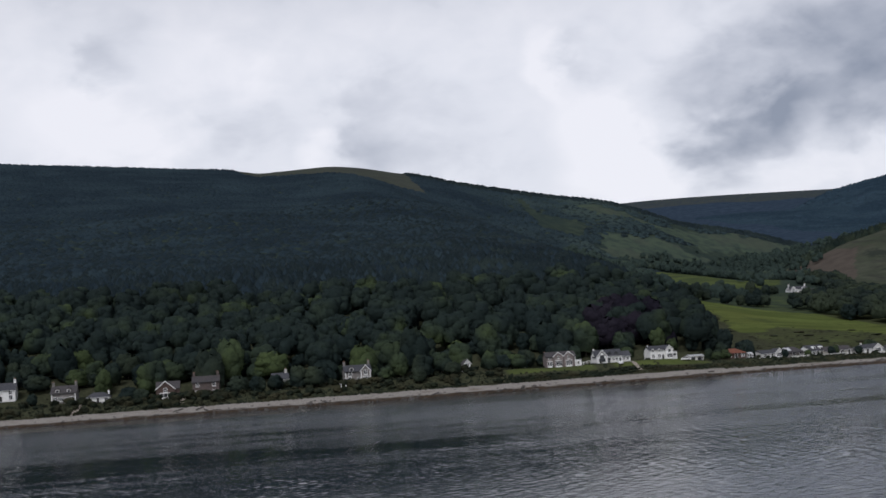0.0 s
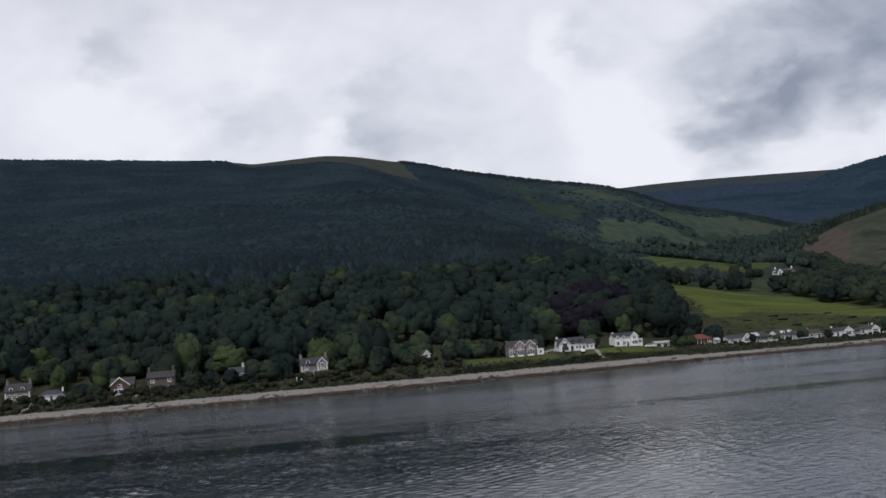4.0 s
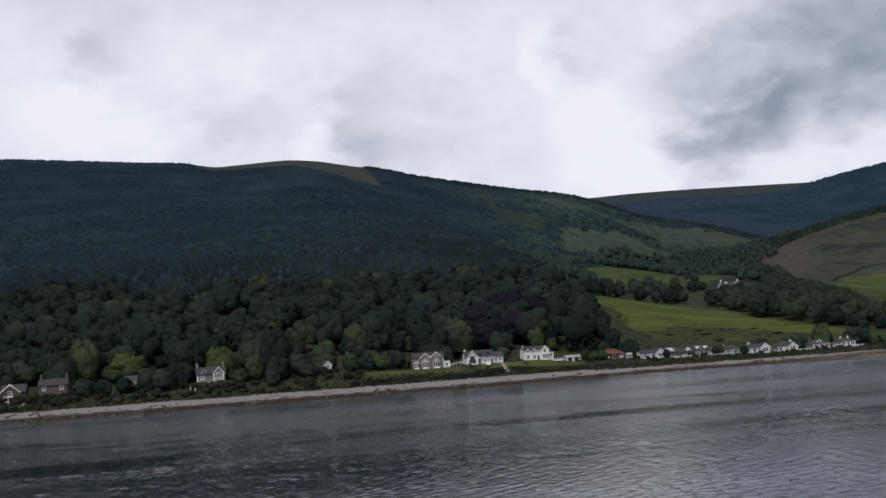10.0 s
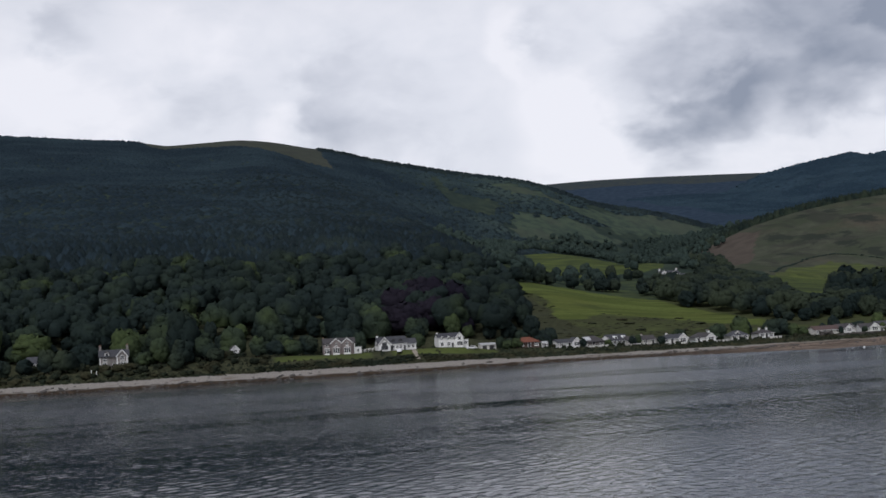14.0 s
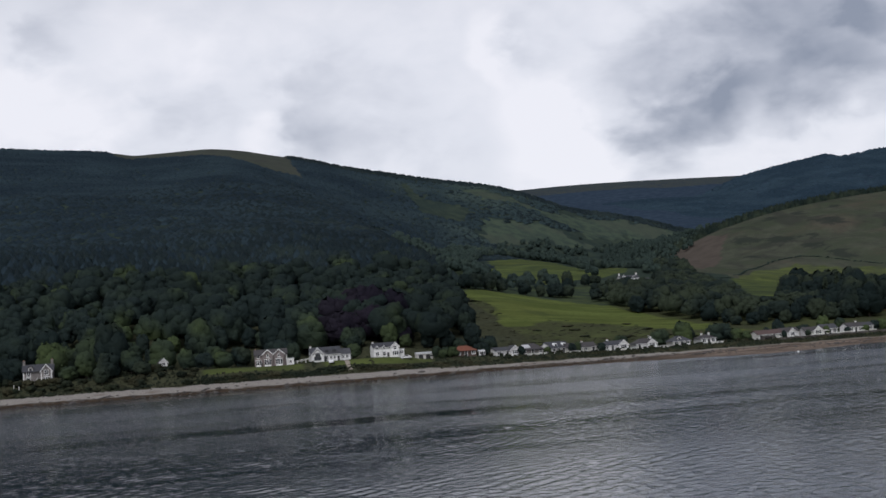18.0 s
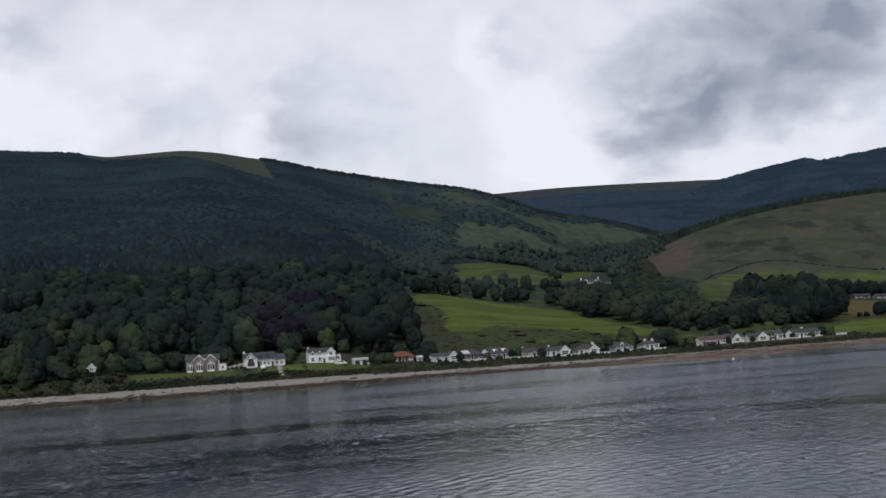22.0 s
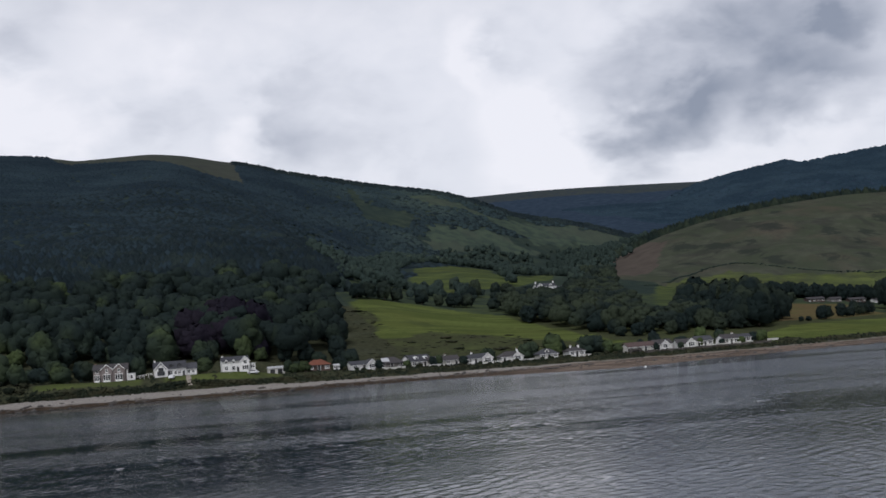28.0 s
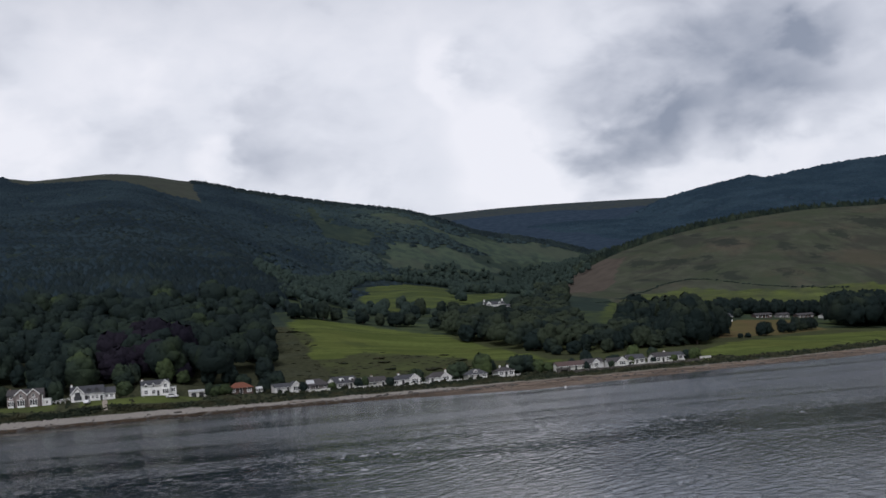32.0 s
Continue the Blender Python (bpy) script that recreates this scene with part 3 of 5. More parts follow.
def quads_mesh(name, verts, faces, mat, smooth=False):
    """A mesh from arrays; all faces have the same number of corners."""
    me = bpy.data.meshes.new(name)
    faces = np.asarray(faces, np.int32)
    me.vertices.add(len(verts))
    me.vertices.foreach_set("co", np.asarray(verts, np.float32).ravel())
    me.loops.add(faces.size)
    me.loops.foreach_set("vertex_index", faces.ravel())
    me.polygons.add(len(faces))
    me.polygons.foreach_set("loop_start", np.arange(0, faces.size, faces.shape[1], dtype=np.int32))
    me.polygons.foreach_set("use_smooth", np.full(len(faces), smooth))
    me.update(calc_edges=True)
    me.materials.append(mat)
    return me


def grid_lines(stops):
    out = []
    for a, b, step in stops:
        out += list(np.arange(a, b, step))
    return np.array(out + [stops[-1][1]], float)


def make_land():
    xs = grid_lines([(-3000, -1000, 80), (-1000, -250, 16), (-250, 700, 5), (700, 1300, 10), (1300, 3000, 25), (3000, 4200, 80)])
    ys = grid_lines([(380, 460, 10), (460, 520, 1.5), (520, 720, 4), (720, 1500, 8), (1500, 2100, 12), (2100, 4000, 40), (4000, 4800, 100)])
    gx, gy = np.meshgrid(xs, ys)
    gz = terrain(gx, gy)
    n, m = gx.shape
    i = np.arange(n * m).reshape(n, m)
    faces = np.stack([i[:-1, :-1], i[:-1, 1:], i[1:, 1:], i[1:, :-1]], -1).reshape(-1, 4)
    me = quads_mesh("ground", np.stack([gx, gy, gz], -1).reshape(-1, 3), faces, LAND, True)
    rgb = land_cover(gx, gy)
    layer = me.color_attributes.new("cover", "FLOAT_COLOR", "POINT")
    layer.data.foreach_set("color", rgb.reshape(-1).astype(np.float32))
    rough = np.zeros_like(rgb)
    rough[cleared(gx, gy), 0] = 1
    for hx, hy, r in HEATHER:
        rough[..., 1] = np.maximum(rough[..., 1], np.exp(-((gx - hx) / r) ** 2 - ((gy - hy) / (1.6 * r)) ** 2))
    layer = me.color_attributes.new("hill_grass", "FLOAT_COLOR", "POINT")
    layer.data.foreach_set("color", rough.reshape(-1).astype(np.float32))
    tagged(new("ground", me), "shingle shore rising to green fields and wooded hills", "hillside", kind="structure")


def wave_height(x, y, step):
    """Short confused chop, stronger in the gusts; step is the spacing of the sheet, which limits the shortest waves."""
    gen = np.random.default_rng(5)
    z = np.zeros_like(x)
    for k in range(44):
        length = 0.9 * 1.022 ** k
        a = gen.uniform(0.0, 6.283)
        phase = gen.uniform(0, 6.283)
        kx, ky = math.cos(a) * 6.283 / length, math.sin(a) * 6.283 / length
        bend = 1.9 * np.sin(x / (length * 1.7) + k) + 1.9 * np.sin(y / (length * 2.1) + 2 * k)
        fade = np.clip(1.5 - abs(ky) * step / 2.4, 0, 1)
        z += 0.0036 * length * fade * np.sin(kx * x + ky * y + phase + bend)
    gust = 0.95 + 0.36 * wobble(x * 0.35, y * 1.6, 55, 3.0) + 0.25 * wobble(x * 0.5, y * 2.0, 21, 5.0)
    # calmer inshore; the rise with distance is tuned to the camera's view
    shelter = np.clip((474 - y) / 200, 0.5, 1.0) * np.interp(y, [90, 150, 190, 260], [0.95, 1.0, 1.25, 1.40])
    return z * np.clip(gust, 0.3, 1.5) * shelter


def make_water():
    """One wide flat sheet, and over it the stretch between the ship and the shore with modelled chop, scaled to suit
    the camera's view.
    """
    xs = grid_lines([(-5000, -800, 400), (-800, 1200, 100), (1200, 5000, 400)])
    ys = grid_lines([(-4600, -200, 400), (-200, 800, 50), (800, 2300, 200)])
    fx, fy = np.meshgrid(xs, ys)
    u, v = np.meshgrid(np.linspace(0, 1, 800), np.linspace(0, 1, 560) ** 1.6)
    y = 76 + 406 * v
    left, right = -30 - 0.17 * y, 180 + 0.74 * y
    x = left + (right - left) * u
    z = wave_height(x, y, np.gradient(y, axis=0))
    rim = np.minimum(np.minimum(u, 1 - u), v) * 40
    z = z * np.clip(rim, 0, 1)
    verts, faces, count = [], [], 0
    for gx, gy, gz in ((fx, fy, fx * 0 - 0.35), (x, y, z)):
        i = np.arange(gx.size).reshape(gx.shape) + count
        verts.append(np.stack([gx, gy, gz], -1).reshape(-1, 3))
        faces.append(np.stack([i[:-1, :-1], i[:-1, 1:], i[1:, 1:], i[1:, :-1]], -1).reshape(-1, 4))
        count += gx.size
    ob = new("water", quads_mesh("water", np.concatenate(verts), np.concatenate(faces), WATER, True))
    tagged(ob, "dark grey rippled sea water under an overcast sky", "sea", kind="structure")


make_land()
make_water()


# ---- building helpers ----


def box(bm, x0, x1, y0, y1, z0, z1):
    v = [bm.verts.new(c) for c in ((x0, y0, z0), (x1, y0, z0), (x1, y1, z0), (x0, y1, z0), (x0, y0, z1), (x1, y0, z1), (x1, y1, z1), (x0, y1, z1))]
    for q in ((0, 3, 2, 1), (4, 5, 6, 7), (0, 1, 5, 4), (1, 2, 6, 5), (2, 3, 7, 6), (3, 0, 4, 7)):
        bm.faces.new([v[i] for i in q])
    return bm


def prism(bm, outline, a, b, along="y"):
    """An outline in the upright plane, drawn out along x or y."""
    put = (lambda p, s: (p[0], s, p[1])) if along == "y" else (lambda p, s: (s, p[0], p[1]))
    one, two = [bm.verts.new(put(p, a)) for p in outline], [bm.verts.new(put(p, b)) for p in outline]
    n = len(outline)
    bm.faces.new(one)
    bm.faces.new(two[::-1])
    for i in range(n):
        bm.faces.new((one[(i + 1) % n], one[i], two[i], two[(i + 1) % n]))
    return bm


def lattice(bm, xs, zs, y0, y1, voids):
    """A connected frame between lines xs and zs, with the cells in voids left open."""
    v = {(i, j, k): bm.verts.new((x, y, z)) for i, x in enumerate(xs) for j, z in enumerate(zs) for k, y in enumerate((y0, y1))}
    full = {(i, j) for i in range(len(xs) - 1) for j in range(len(zs) - 1)} - set(voids)
    for i, j in full:
        for k in (0, 1):
            bm.faces.new([v[i, j, k], v[i + 1, j, k], v[i + 1, j + 1, k], v[i, j + 1, k]])
        for di, dj, a, b in ((-1, 0, (0, 0), (0, 1)), (1, 0, (1, 0), (1, 1)), (0, -1, (0, 0), (1, 0)), (0, 1, (0, 1), (1, 1))):
            if (i + di, j + dj) not in full:
                bm.faces.new([v[i + a[0], j + a[1], 0], v[i + b[0], j + b[1], 0], v[i + b[0], j + b[1], 1], v[i + a[0], j + a[1], 1]])
    for vert in [q for q in bm.verts if not q.link_faces]:
        bm.verts.remove(vert)
    return bm


def to_mesh(name, bm, mat, smooth=False):
    bmesh.ops.recalc_face_normals(bm, faces=bm.faces)
    me = bpy.data.meshes.new(name)
    bm.to_mesh(me)
    bm.free()
    for f in me.polygons:
        f.use_smooth = smooth
    me.materials.append(mat)
    return me


def part(name, bm, mat, parent, label="", smooth=False):
    ob = new(name, bm if isinstance(bm, bpy.types.Mesh) else to_mesh(name, bm, mat, smooth))
    ob.parent = parent
    return tagged(ob, label)


def thing(name, x, y, z, turn, label, category, group="", kind=""):
    ob = new(name)
    ob.empty_display_size = 0.5
    ob.matrix_world = pose(x, y, z, 0, 0, turn)
    return tagged(ob, label, category, group, kind)


def roof_slab(w, d, eave, ridge, along, over=0.35, thick=0.22):
    """A gabled roof whose ridge runs along x or y; d is the span."""
    h, s = d / 2 + over, (ridge - eave) / (d / 2)
    low = eave - over * s
    outline = [(-h, low), (0, ridge), (h, low), (h, low + thick), (0, ridge + thick), (-h, low + thick)]
    return prism(bmesh.new(), outline, -w / 2 - over, w / 2 + over, along)


def roof_hip(w, d, eave, ridge, over=0.45, flat=0.35):
    bm = bmesh.new()
    a, b, r = w / 2 + over, d / 2 + over, max(w / 2 - d / 2 * (1 - flat), 0.4)
    z = eave - 0.15
    low = [bm.verts.new(c) for c in ((-a, -b, z), (a, -b, z), (a, b, z), (-a, b, z))]
    lip = [bm.verts.new(c) for c in ((-a, -b, z + 0.2), (a, -b, z + 0.2), (a, b, z + 0.2), (-a, b, z + 0.2))]
    e, f = bm.verts.new((-r, 0, ridge)), bm.verts.new((r, 0, ridge))
    bm.faces.new(low[::-1])
    for i in range(4):
        bm.faces.new((low[i], low[(i + 1) % 4], lip[(i + 1) % 4], lip[i]))
    for q in ((lip[0], lip[1], f, e), (lip[1], lip[2], f), (lip[2], lip[3], e, f), (lip[3], lip[0], e)):
        bm.faces.new(q)
    return bm


def window(parent, x, y, z, w, h, trim=None, panes=2, sill=True, side=0):
    """A framed window on a front wall (side 0) at y, its sill at z; side 1 or -1: on a gable wall at x that looks that way."""
    trim = trim or TRIM
    t, lo, hi = min(0.14, w * 0.12), -w / 2, w / 2
    xs, zs = [lo - t, lo], [-t, 0]
    for k in range(1, panes):
        xs += [lo + w * k / panes - 0.05, lo + w * k / panes + 0.05]
    if h > 1.0:
        zs += [h * 0.52 - 0.04, h * 0.52 + 0.04]
    xs, zs = xs + [hi, hi + t], zs + [h, h + t]
    bm = lattice(bmesh.new(), xs, zs, -0.10, 0.04, [(i, j) for i in range(1, len(xs) - 1, 2) for j in range(1, len(zs) - 1, 2)])
    frame_ob = part("window", bm, trim, parent)
    frame_ob.matrix_local = pose(x, y, z, 0, 0, 90 * side)
    part("pane", box(bmesh.new(), lo, hi, -0.05, 0.0, 0, h), GLASS, frame_ob)
    if sill:
        part("sill", box(bmesh.new(), lo - 0.2, hi + 0.2, -0.22, 0.05, -t - 0.12, -t), trim, frame_ob)


def door(parent, x, y, z=0.0, w=1.0, h=2.1, mat=None):
    d = part("door", box(bmesh.new(), x - w / 2, x + w / 2, y - 0.08, y + 0.04, z, z + h), mat or DARK_TRIM, parent)
    bm = lattice(bmesh.new(), [x - w / 2 - 0.12, x - w / 2, x + w / 2, x + w / 2 + 0.12], [z, z + h, z + h + 0.12], y - 0.12, y + 0.04, [(1, 0)])
    part("door_frame", bm, TRIM, d)


def chimney(parent, x, y, z0, z1, mat, w=0.9, pots=2):
    bm = box(bmesh.new(), x - w / 2, x + w / 2, y - 0.35, y + 0.35, z0, z1)
    box(bm, x - w / 2 - 0.08, x + w / 2 + 0.08, y - 0.43, y + 0.43, z1, z1 + 0.15)
    c = part("chimney", bm, mat, parent)
    for k in range(pots):
        px = x + (k - (pots - 1) / 2) * w * 0.5
        bm = bmesh.new()
        bmesh.ops.create_cone(bm, cap_ends=True, segments=8, radius1=0.16, radius2=0.12, depth=0.5, matrix=Matrix.Translation((px, y, z1 + 0.40)))
        part("chimney_pot", bm, POT, c)


def wing(parent, x, y, w, d, eave, ridge, axis, wall, roof, barge=None, foot=-1.2, over=0.35, gutter=True):
    """One block of a house: its walls and roof. axis: the ridge's way, x, y or hip, or flat."""
    bm = bmesh.new()
    if axis == "x":
        prism(bm, [(-d / 2, foot), (d / 2, foot), (d / 2, eave), (0, ridge), (-d / 2, eave)], -w / 2, w / 2, "x")
    elif axis == "y":
        prism(bm, [(-w / 2, foot), (w / 2, foot), (w / 2, eave), (0, ridge), (-w / 2, eave)], -d / 2, d / 2, "y")
    else:
        box(bm, -w / 2, w / 2, -d / 2, d / 2, foot, eave)
    part("wall", bm, wall, parent).matrix_local = pose(x, y, 0)
    if axis == "x":
        bm = roof_slab(w, d, eave, ridge, "x", over)
    elif axis == "y":
        bm = roof_slab(d, w, eave, ridge, "y", over)
    elif axis == "hip":
        bm = roof_hip(w, d, eave, ridge)
    else:
        bm = box(bmesh.new(), -w / 2 - 0.2, w / 2 + 0.2, -d / 2 - 0.2, d / 2 + 0.2, eave, ridge)
    top = part("roof", bm, roof, parent)
    top.matrix_local = pose(x, y, 0)
    if axis == "y" and barge:
        s = (ridge - eave) / (w / 2)
        h, low = w / 2 + over, eave - over * s
        bm = prism(bmesh.new(), [(-h, low - 0.12), (0, ridge - 0.12), (h, low - 0.12), (h, low + 0.30), (0, ridge + 0.32), (-h, low + 0.30)], -d / 2 - over - 0.10, -d / 2 - over - 0.02, "y")
        part("bargeboard", bm, barge, top)
    if gutter and axis in ("x", "hip"):
        o, z = d / 2 + over + 0.06, eave - (over * (ridge - eave) / (d / 2) if axis == "x" else 0.1)
        part("gutter", box(bmesh.new(), -w / 2 - 0.3, w / 2 + 0.3, -o - 0.10, -o, z - 0.06, z + 0.08), TRIM if wall in (WHITE, CREAM) else DARK_TRIM, top)


def dormer(parent, x, y, z, w, h, wall, roof, trim=None):
    """A small gabled dormer; y is its front face, z its sill's foot."""
    bm = prism(bmesh.new(), [(-w / 2, 0), (w / 2, 0), (w / 2, h), (0, h + w * 0.4), (-w / 2, h)], 0, 2.2, "y")
    d = part("dormer", bm, wall, parent)
    d.matrix_local = pose(x, y, z)
    bm = roof_slab(2.2, w, h, h + w * 0.4, "y", 0.18, 0.12)
    part("dormer_roof", bm, roof, d).matrix_local = pose(0, 1.1, 0)
    bm = lattice(bmesh.new(), [-w * 0.36, -w * 0.28, w * 0.28, w * 0.36], [0.25, 0.33, h - 0.1, h], -0.06, 0.02, [(1, 1)])
    part("dormer_window_frame", bm, trim or TRIM, d)
    part("dormer_pane", box(bmesh.new(), -w * 0.28, w * 0.28, -0.03, 0.0, 0.33, h - 0.1), GLASS, d)


def bay(parent, x, y, w, h, depth=0.9, wall=None, lights=3):
    """A white bay window that stands out from a front wall at y."""
    wall = wall or TRIM
    bm = box(bmesh.new(), -w / 2, w / 2, -depth, 0.1, -1.0, 0.75)
    box(bm, -w / 2 - 0.12, w / 2 + 0.12, -depth - 0.12, 0.1, h - 0.25, h)
    for k in range(lights + 1):
        c = -w / 2 + w * k / lights
        box(bm, c - 0.10 if k else c, c + 0.10 if k < lights else c, -depth, -depth + 0.14, 0.75, h - 0.25)
    box(bm, -w / 2, -w / 2 + 0.12, -0.15, 0.1, 0.75, h - 0.25)
    box(bm, w / 2 - 0.12, w / 2, -0.15, 0.1, 0.75, h - 0.25)
    b = part("bay_window", bm, wall, parent)
    b.matrix_local = pose(x, y, 0)
    part("pane", box(bmesh.new(), -w / 2 + 0.04, w / 2 - 0.04, -depth + 0.05, 0.05, 0.76, h - 0.26), GLASS, b)


def site(x, y, turn, label, group="", category="house", name="house", lift=0.0):
    return thing(name, x, y, ground(x, y - 3) + lift, turn, label, category, group)


# ---- the houses along the shore, from the wooded end to the point ----


def red_villa():
    h = site(140.3, 524, -3, "red sandstone villa with twin white-edged gables and white bay windows", "shore villas")
    h.scale = (0.86, 0.86, 0.86)
    wing(h, 0, 0, 14.2, 9, 5.1, 7.3, "x", SANDSTONE, DARK_SLATE)
    for x in (-1.5, 3.5):
        wing(h, x, -2.4, 4.7, 6, 5.2, 7.2, "y", SANDSTONE, DARK_SLATE, TRIM)
        bay(h, x, -5.4, 2.9, 3.3)
        window(h, x, -5.43, 4.2, 0.8, 1.1, panes=1)
        part("lintel", box(bmesh.new(), x - 0.8, x + 0.8, -5.52, -5.38, 3.75, 3.92), TRIM, h)
    bay(h, -5.6, -4.5, 2.2, 3.1)
    window(h, -5.6, -4.53, 3.9, 0.9, 0.9, panes=1)
    door(h, -4.25, -4.52, w=0.8)
    part("quoin", box(bmesh.new(), 6.75, 7.13, -4.56, -4.2, -1.0, 5.0), TRIM, h)
    wing(h, 8.6, -1.5, 3.0, 5, 2.9, 3.1, "flat", WHITE, PALE_ROOF)
    window(h, 8.6, -4.02, 0.9, 0.8, 1.2, panes=1)
    chimney(h, -6.6, 2.5, 5.6, 7.3, GREY_STONE)


def gabled_villa():
    h = site(163.2, 526, 0, "long white house with steep front gable and dark dormers", "shore villas")
    h.scale = (0.86, 0.86, 0.86)
    wing(h, -2.0, 0, 13.5, 8, 3.3, 6.3, "x", WHITE, SLATE)
    wing(h, -5.9, -2.6, 5.6, 6, 3.2, 6.2, "y", WHITE, SLATE, TRIM)
    window(h, -5.9, -5.63, 0.9, 2.9, 1.3, panes=3, trim=DARK_TRIM)
    window(h, -5.9, -5.63, 2.6, 1.9, 1.2, panes=3, trim=DARK_TRIM)
    wing(h, 6.9, 0.4, 4.8, 7, 2.8, 5.1, "x", WHITE, SLATE)
    for x in (-1.4, 2.0):
        dormer(h, x, -3.4, 3.5, 1.7, 1.2, DARK_TRIM, SLATE, DARK_TRIM)
    for x in (-1.6, 0.3, 1.9):
        window(h, x, -4.03, 1.0, 1.0, 1.2)
    door(h, 3.7, -4.02)
    for x in (5.9, 7.8):
        window(h, x, -3.13, 1.0, 1.0, 1.1)
    chimney(h, -8.3, 0, 5.4, 7.0, WHITE, 0.8, 1)
    part("gable_board", prism(bmesh.new(), [(-8.3, 3.1), (-5.9, 5.75), (-3.5, 3.1), (-3.8, 3.1), (-5.9, 5.4), (-8.0, 3.1)], -5.70, -5.61, "y"), DARK_TRIM, h)
    part("porch", box(bmesh.new(), -3.0, -2.0, -5.2, -4.0, 0, 2.4), DARK_TRIM, h)


def square_villa():
    h = site(186.0, 530, 2, "white two-storey house with a slate roof and a front gable bay", "shore villas")
    h.scale = (0.86, 0.86, 0.86)
    wing(h, -0.3, 0, 11.6, 8, 4.6, 6.5, "x", WHITE, SLATE)
    wing(h, 3.7, -2.3, 3.9, 6, 4.5, 6.4, "y", WHITE, SLATE, TRIM)
    for x in (-4.4, -1.2):
        dormer(h, x, -4.1, 3.6, 1.6, 1.3, WHITE, SLATE)
        window(h, x, -4.03, 0.9, 1.3, 1.5)
    window(h, 3.7, -5.33, 3.3, 1.3, 1.4)
    bay(h, 3.7, -5.3, 2.6, 2.7, 0.7)
    door(h, 0.7, -4.02)
    wing(h, 7.1, -1.0, 2.6, 5, 3.2, 3.4, "flat", WHITE, PALE_ROOF)
    window(h, 7.1, -3.53, 1.3, 1.5, 1.2)
    chimney(h, -5.6, 0, 5.7, 6.9, WHITE, 0.8, 1)


def garage():
    h = site(201.0, 527, 0, "low white garage block with two dark openings", "", "garage", "garage")
    h.scale = (0.86, 0.86, 0.86)
    wing(h, 0, 0, 7.4, 5, 2.5, 3.1, "x", CREAM, PALE_ROOF, over=0.2)
    for x in (-1.8, 1.5):
        # dark panel standing in for the shade inside an open bay
        part("garage_door", box(bmesh.new(), x - 1.0, x + 1.0, -2.6, -2.5, 0, 2.0), DARK_TRIM, h)
    window(h, 3.0, -2.53, 0.9, 0.7, 0.9, panes=1)


def bungalow(x, y, w, label, wall, roof, eave=2.5, ridge=4.7, style="hip", turn=0, d=7.5, dormers=(), gable=None, stacks=(), group="row of shore bungalows", lift=0.0):
    ridge, eave = eave * 0.94 + (ridge - eave) * 0.82, eave * 0.94
    h = site(x, y, turn, label, group, lift=lift)
    wing(h, 0, 0, w, d, eave, ridge, style, wall, roof)
    front = -d / 2
    if gable is not None:
        gw = min(4.2, w * 0.42)
        wing(h, gable, front + 1.4, gw, 4.4, eave, eave + gw * 0.42, "y", wall, roof, TRIM)
        window(h, gable, front - 0.83, 0.8, gw * 0.55, 1.3, panes=3)
    spots = [k for k in np.linspace(-w / 2 + 1.3, w / 2 - 1.3, max(3, int(w / 2.6))) if gable is None or abs(k - gable) > 2.3]
    for i, k in enumerate(spots):
        if i == len(spots) // 2:
            door(h, float(k), front - 0.02, 0, 0.95, 2.05)
        else:
            window(h, float(k), front - 0.03, 0.85, 1.35, 1.15)
    for k in dormers:
        dormer(h, k, front + 0.9, eave + 0.35, 1.7, 1.1, wall, roof)
    for k in stacks:
        chimney(h, k, 0.4, ridge - 0.9, ridge + 0.45, wall, 0.7, 1)
    return h


def stone_house(x, y, w, label, wall, eave, ridge, turn=0, upper=2, lower=3, dormers=(), gable=None, stacks=(), d=8.0, roof=None, barge=None, group="old houses by the wood", lift=0.0, quoins=()):
    roof = roof or SLATE
    k_front = {k: -0.8 if gable and abs(abs(k - gable[0]) - gable[1] / 2 + 0.22) < 0.05 else 0.0 for k in quoins}
    h = site(x, y, turn, label, group, lift=lift)
    wing(h, 0, 0, w, d, eave, ridge, "x", wall, roof)
    front = -d / 2
    if gable is not None:
        gx, gw = gable
        wing(h, gx, front + 1.9, gw, 5.4, eave - 0.1, min(ridge + 0.2, eave + gw * 0.55), "y", wall, roof, barge or TRIM)
        window(h, gx, front - 0.83, eave - 1.4, 1.3, 1.6)
        bay(h, gx, front - 0.8, gw * 0.6, 2.6, 0.6)
    free = lambda k: gable is None or abs(k - gable[0]) > gable[1] / 2 + 0.5
    for k in np.linspace(-w / 2 + 2.0, w / 2 - 2.0, upper) if upper else ():
        if free(k) and eave > 4:
            window(h, float(k), front - 0.03, eave - 1.75, 1.2, 1.45)
    for i, k in enumerate(np.linspace(-w / 2 + 1.8, w / 2 - 1.8, lower)):
        if free(k):
            if i == lower // 2:
                door(h, float(k), front - 0.02)
            else:
                window(h, float(k), front - 0.03, 0.8, 1.3, 1.6)
    for k in dormers:
        dormer(h, k, front + 0.25, eave - 0.35, 1.9, 1.7, wall, roof)
    for k in stacks:
        chimney(h, k, 0, ridge - 0.7, ridge + 1.5, wall)
    if quoins:
        for k in quoins:
            part("quoin", box(bmesh.new(), k - 0.22, k + 0.22, front + k_front.get(k, 0.0) - 0.05, front + k_front.get(k, 0.0) + 0.3, -0.8, eave - 0.15), TRIM, h)
    return h


red_villa()
gabled_villa()
square_villa()
garage()
stone_house(-89, 562, 11.6, "white two-storey house with a steep gable and gable chimneys", WHITE, 4.6, 7.4, 0, 2, 3, (), (-2.6, 4.0), (-5.3, 5.3))
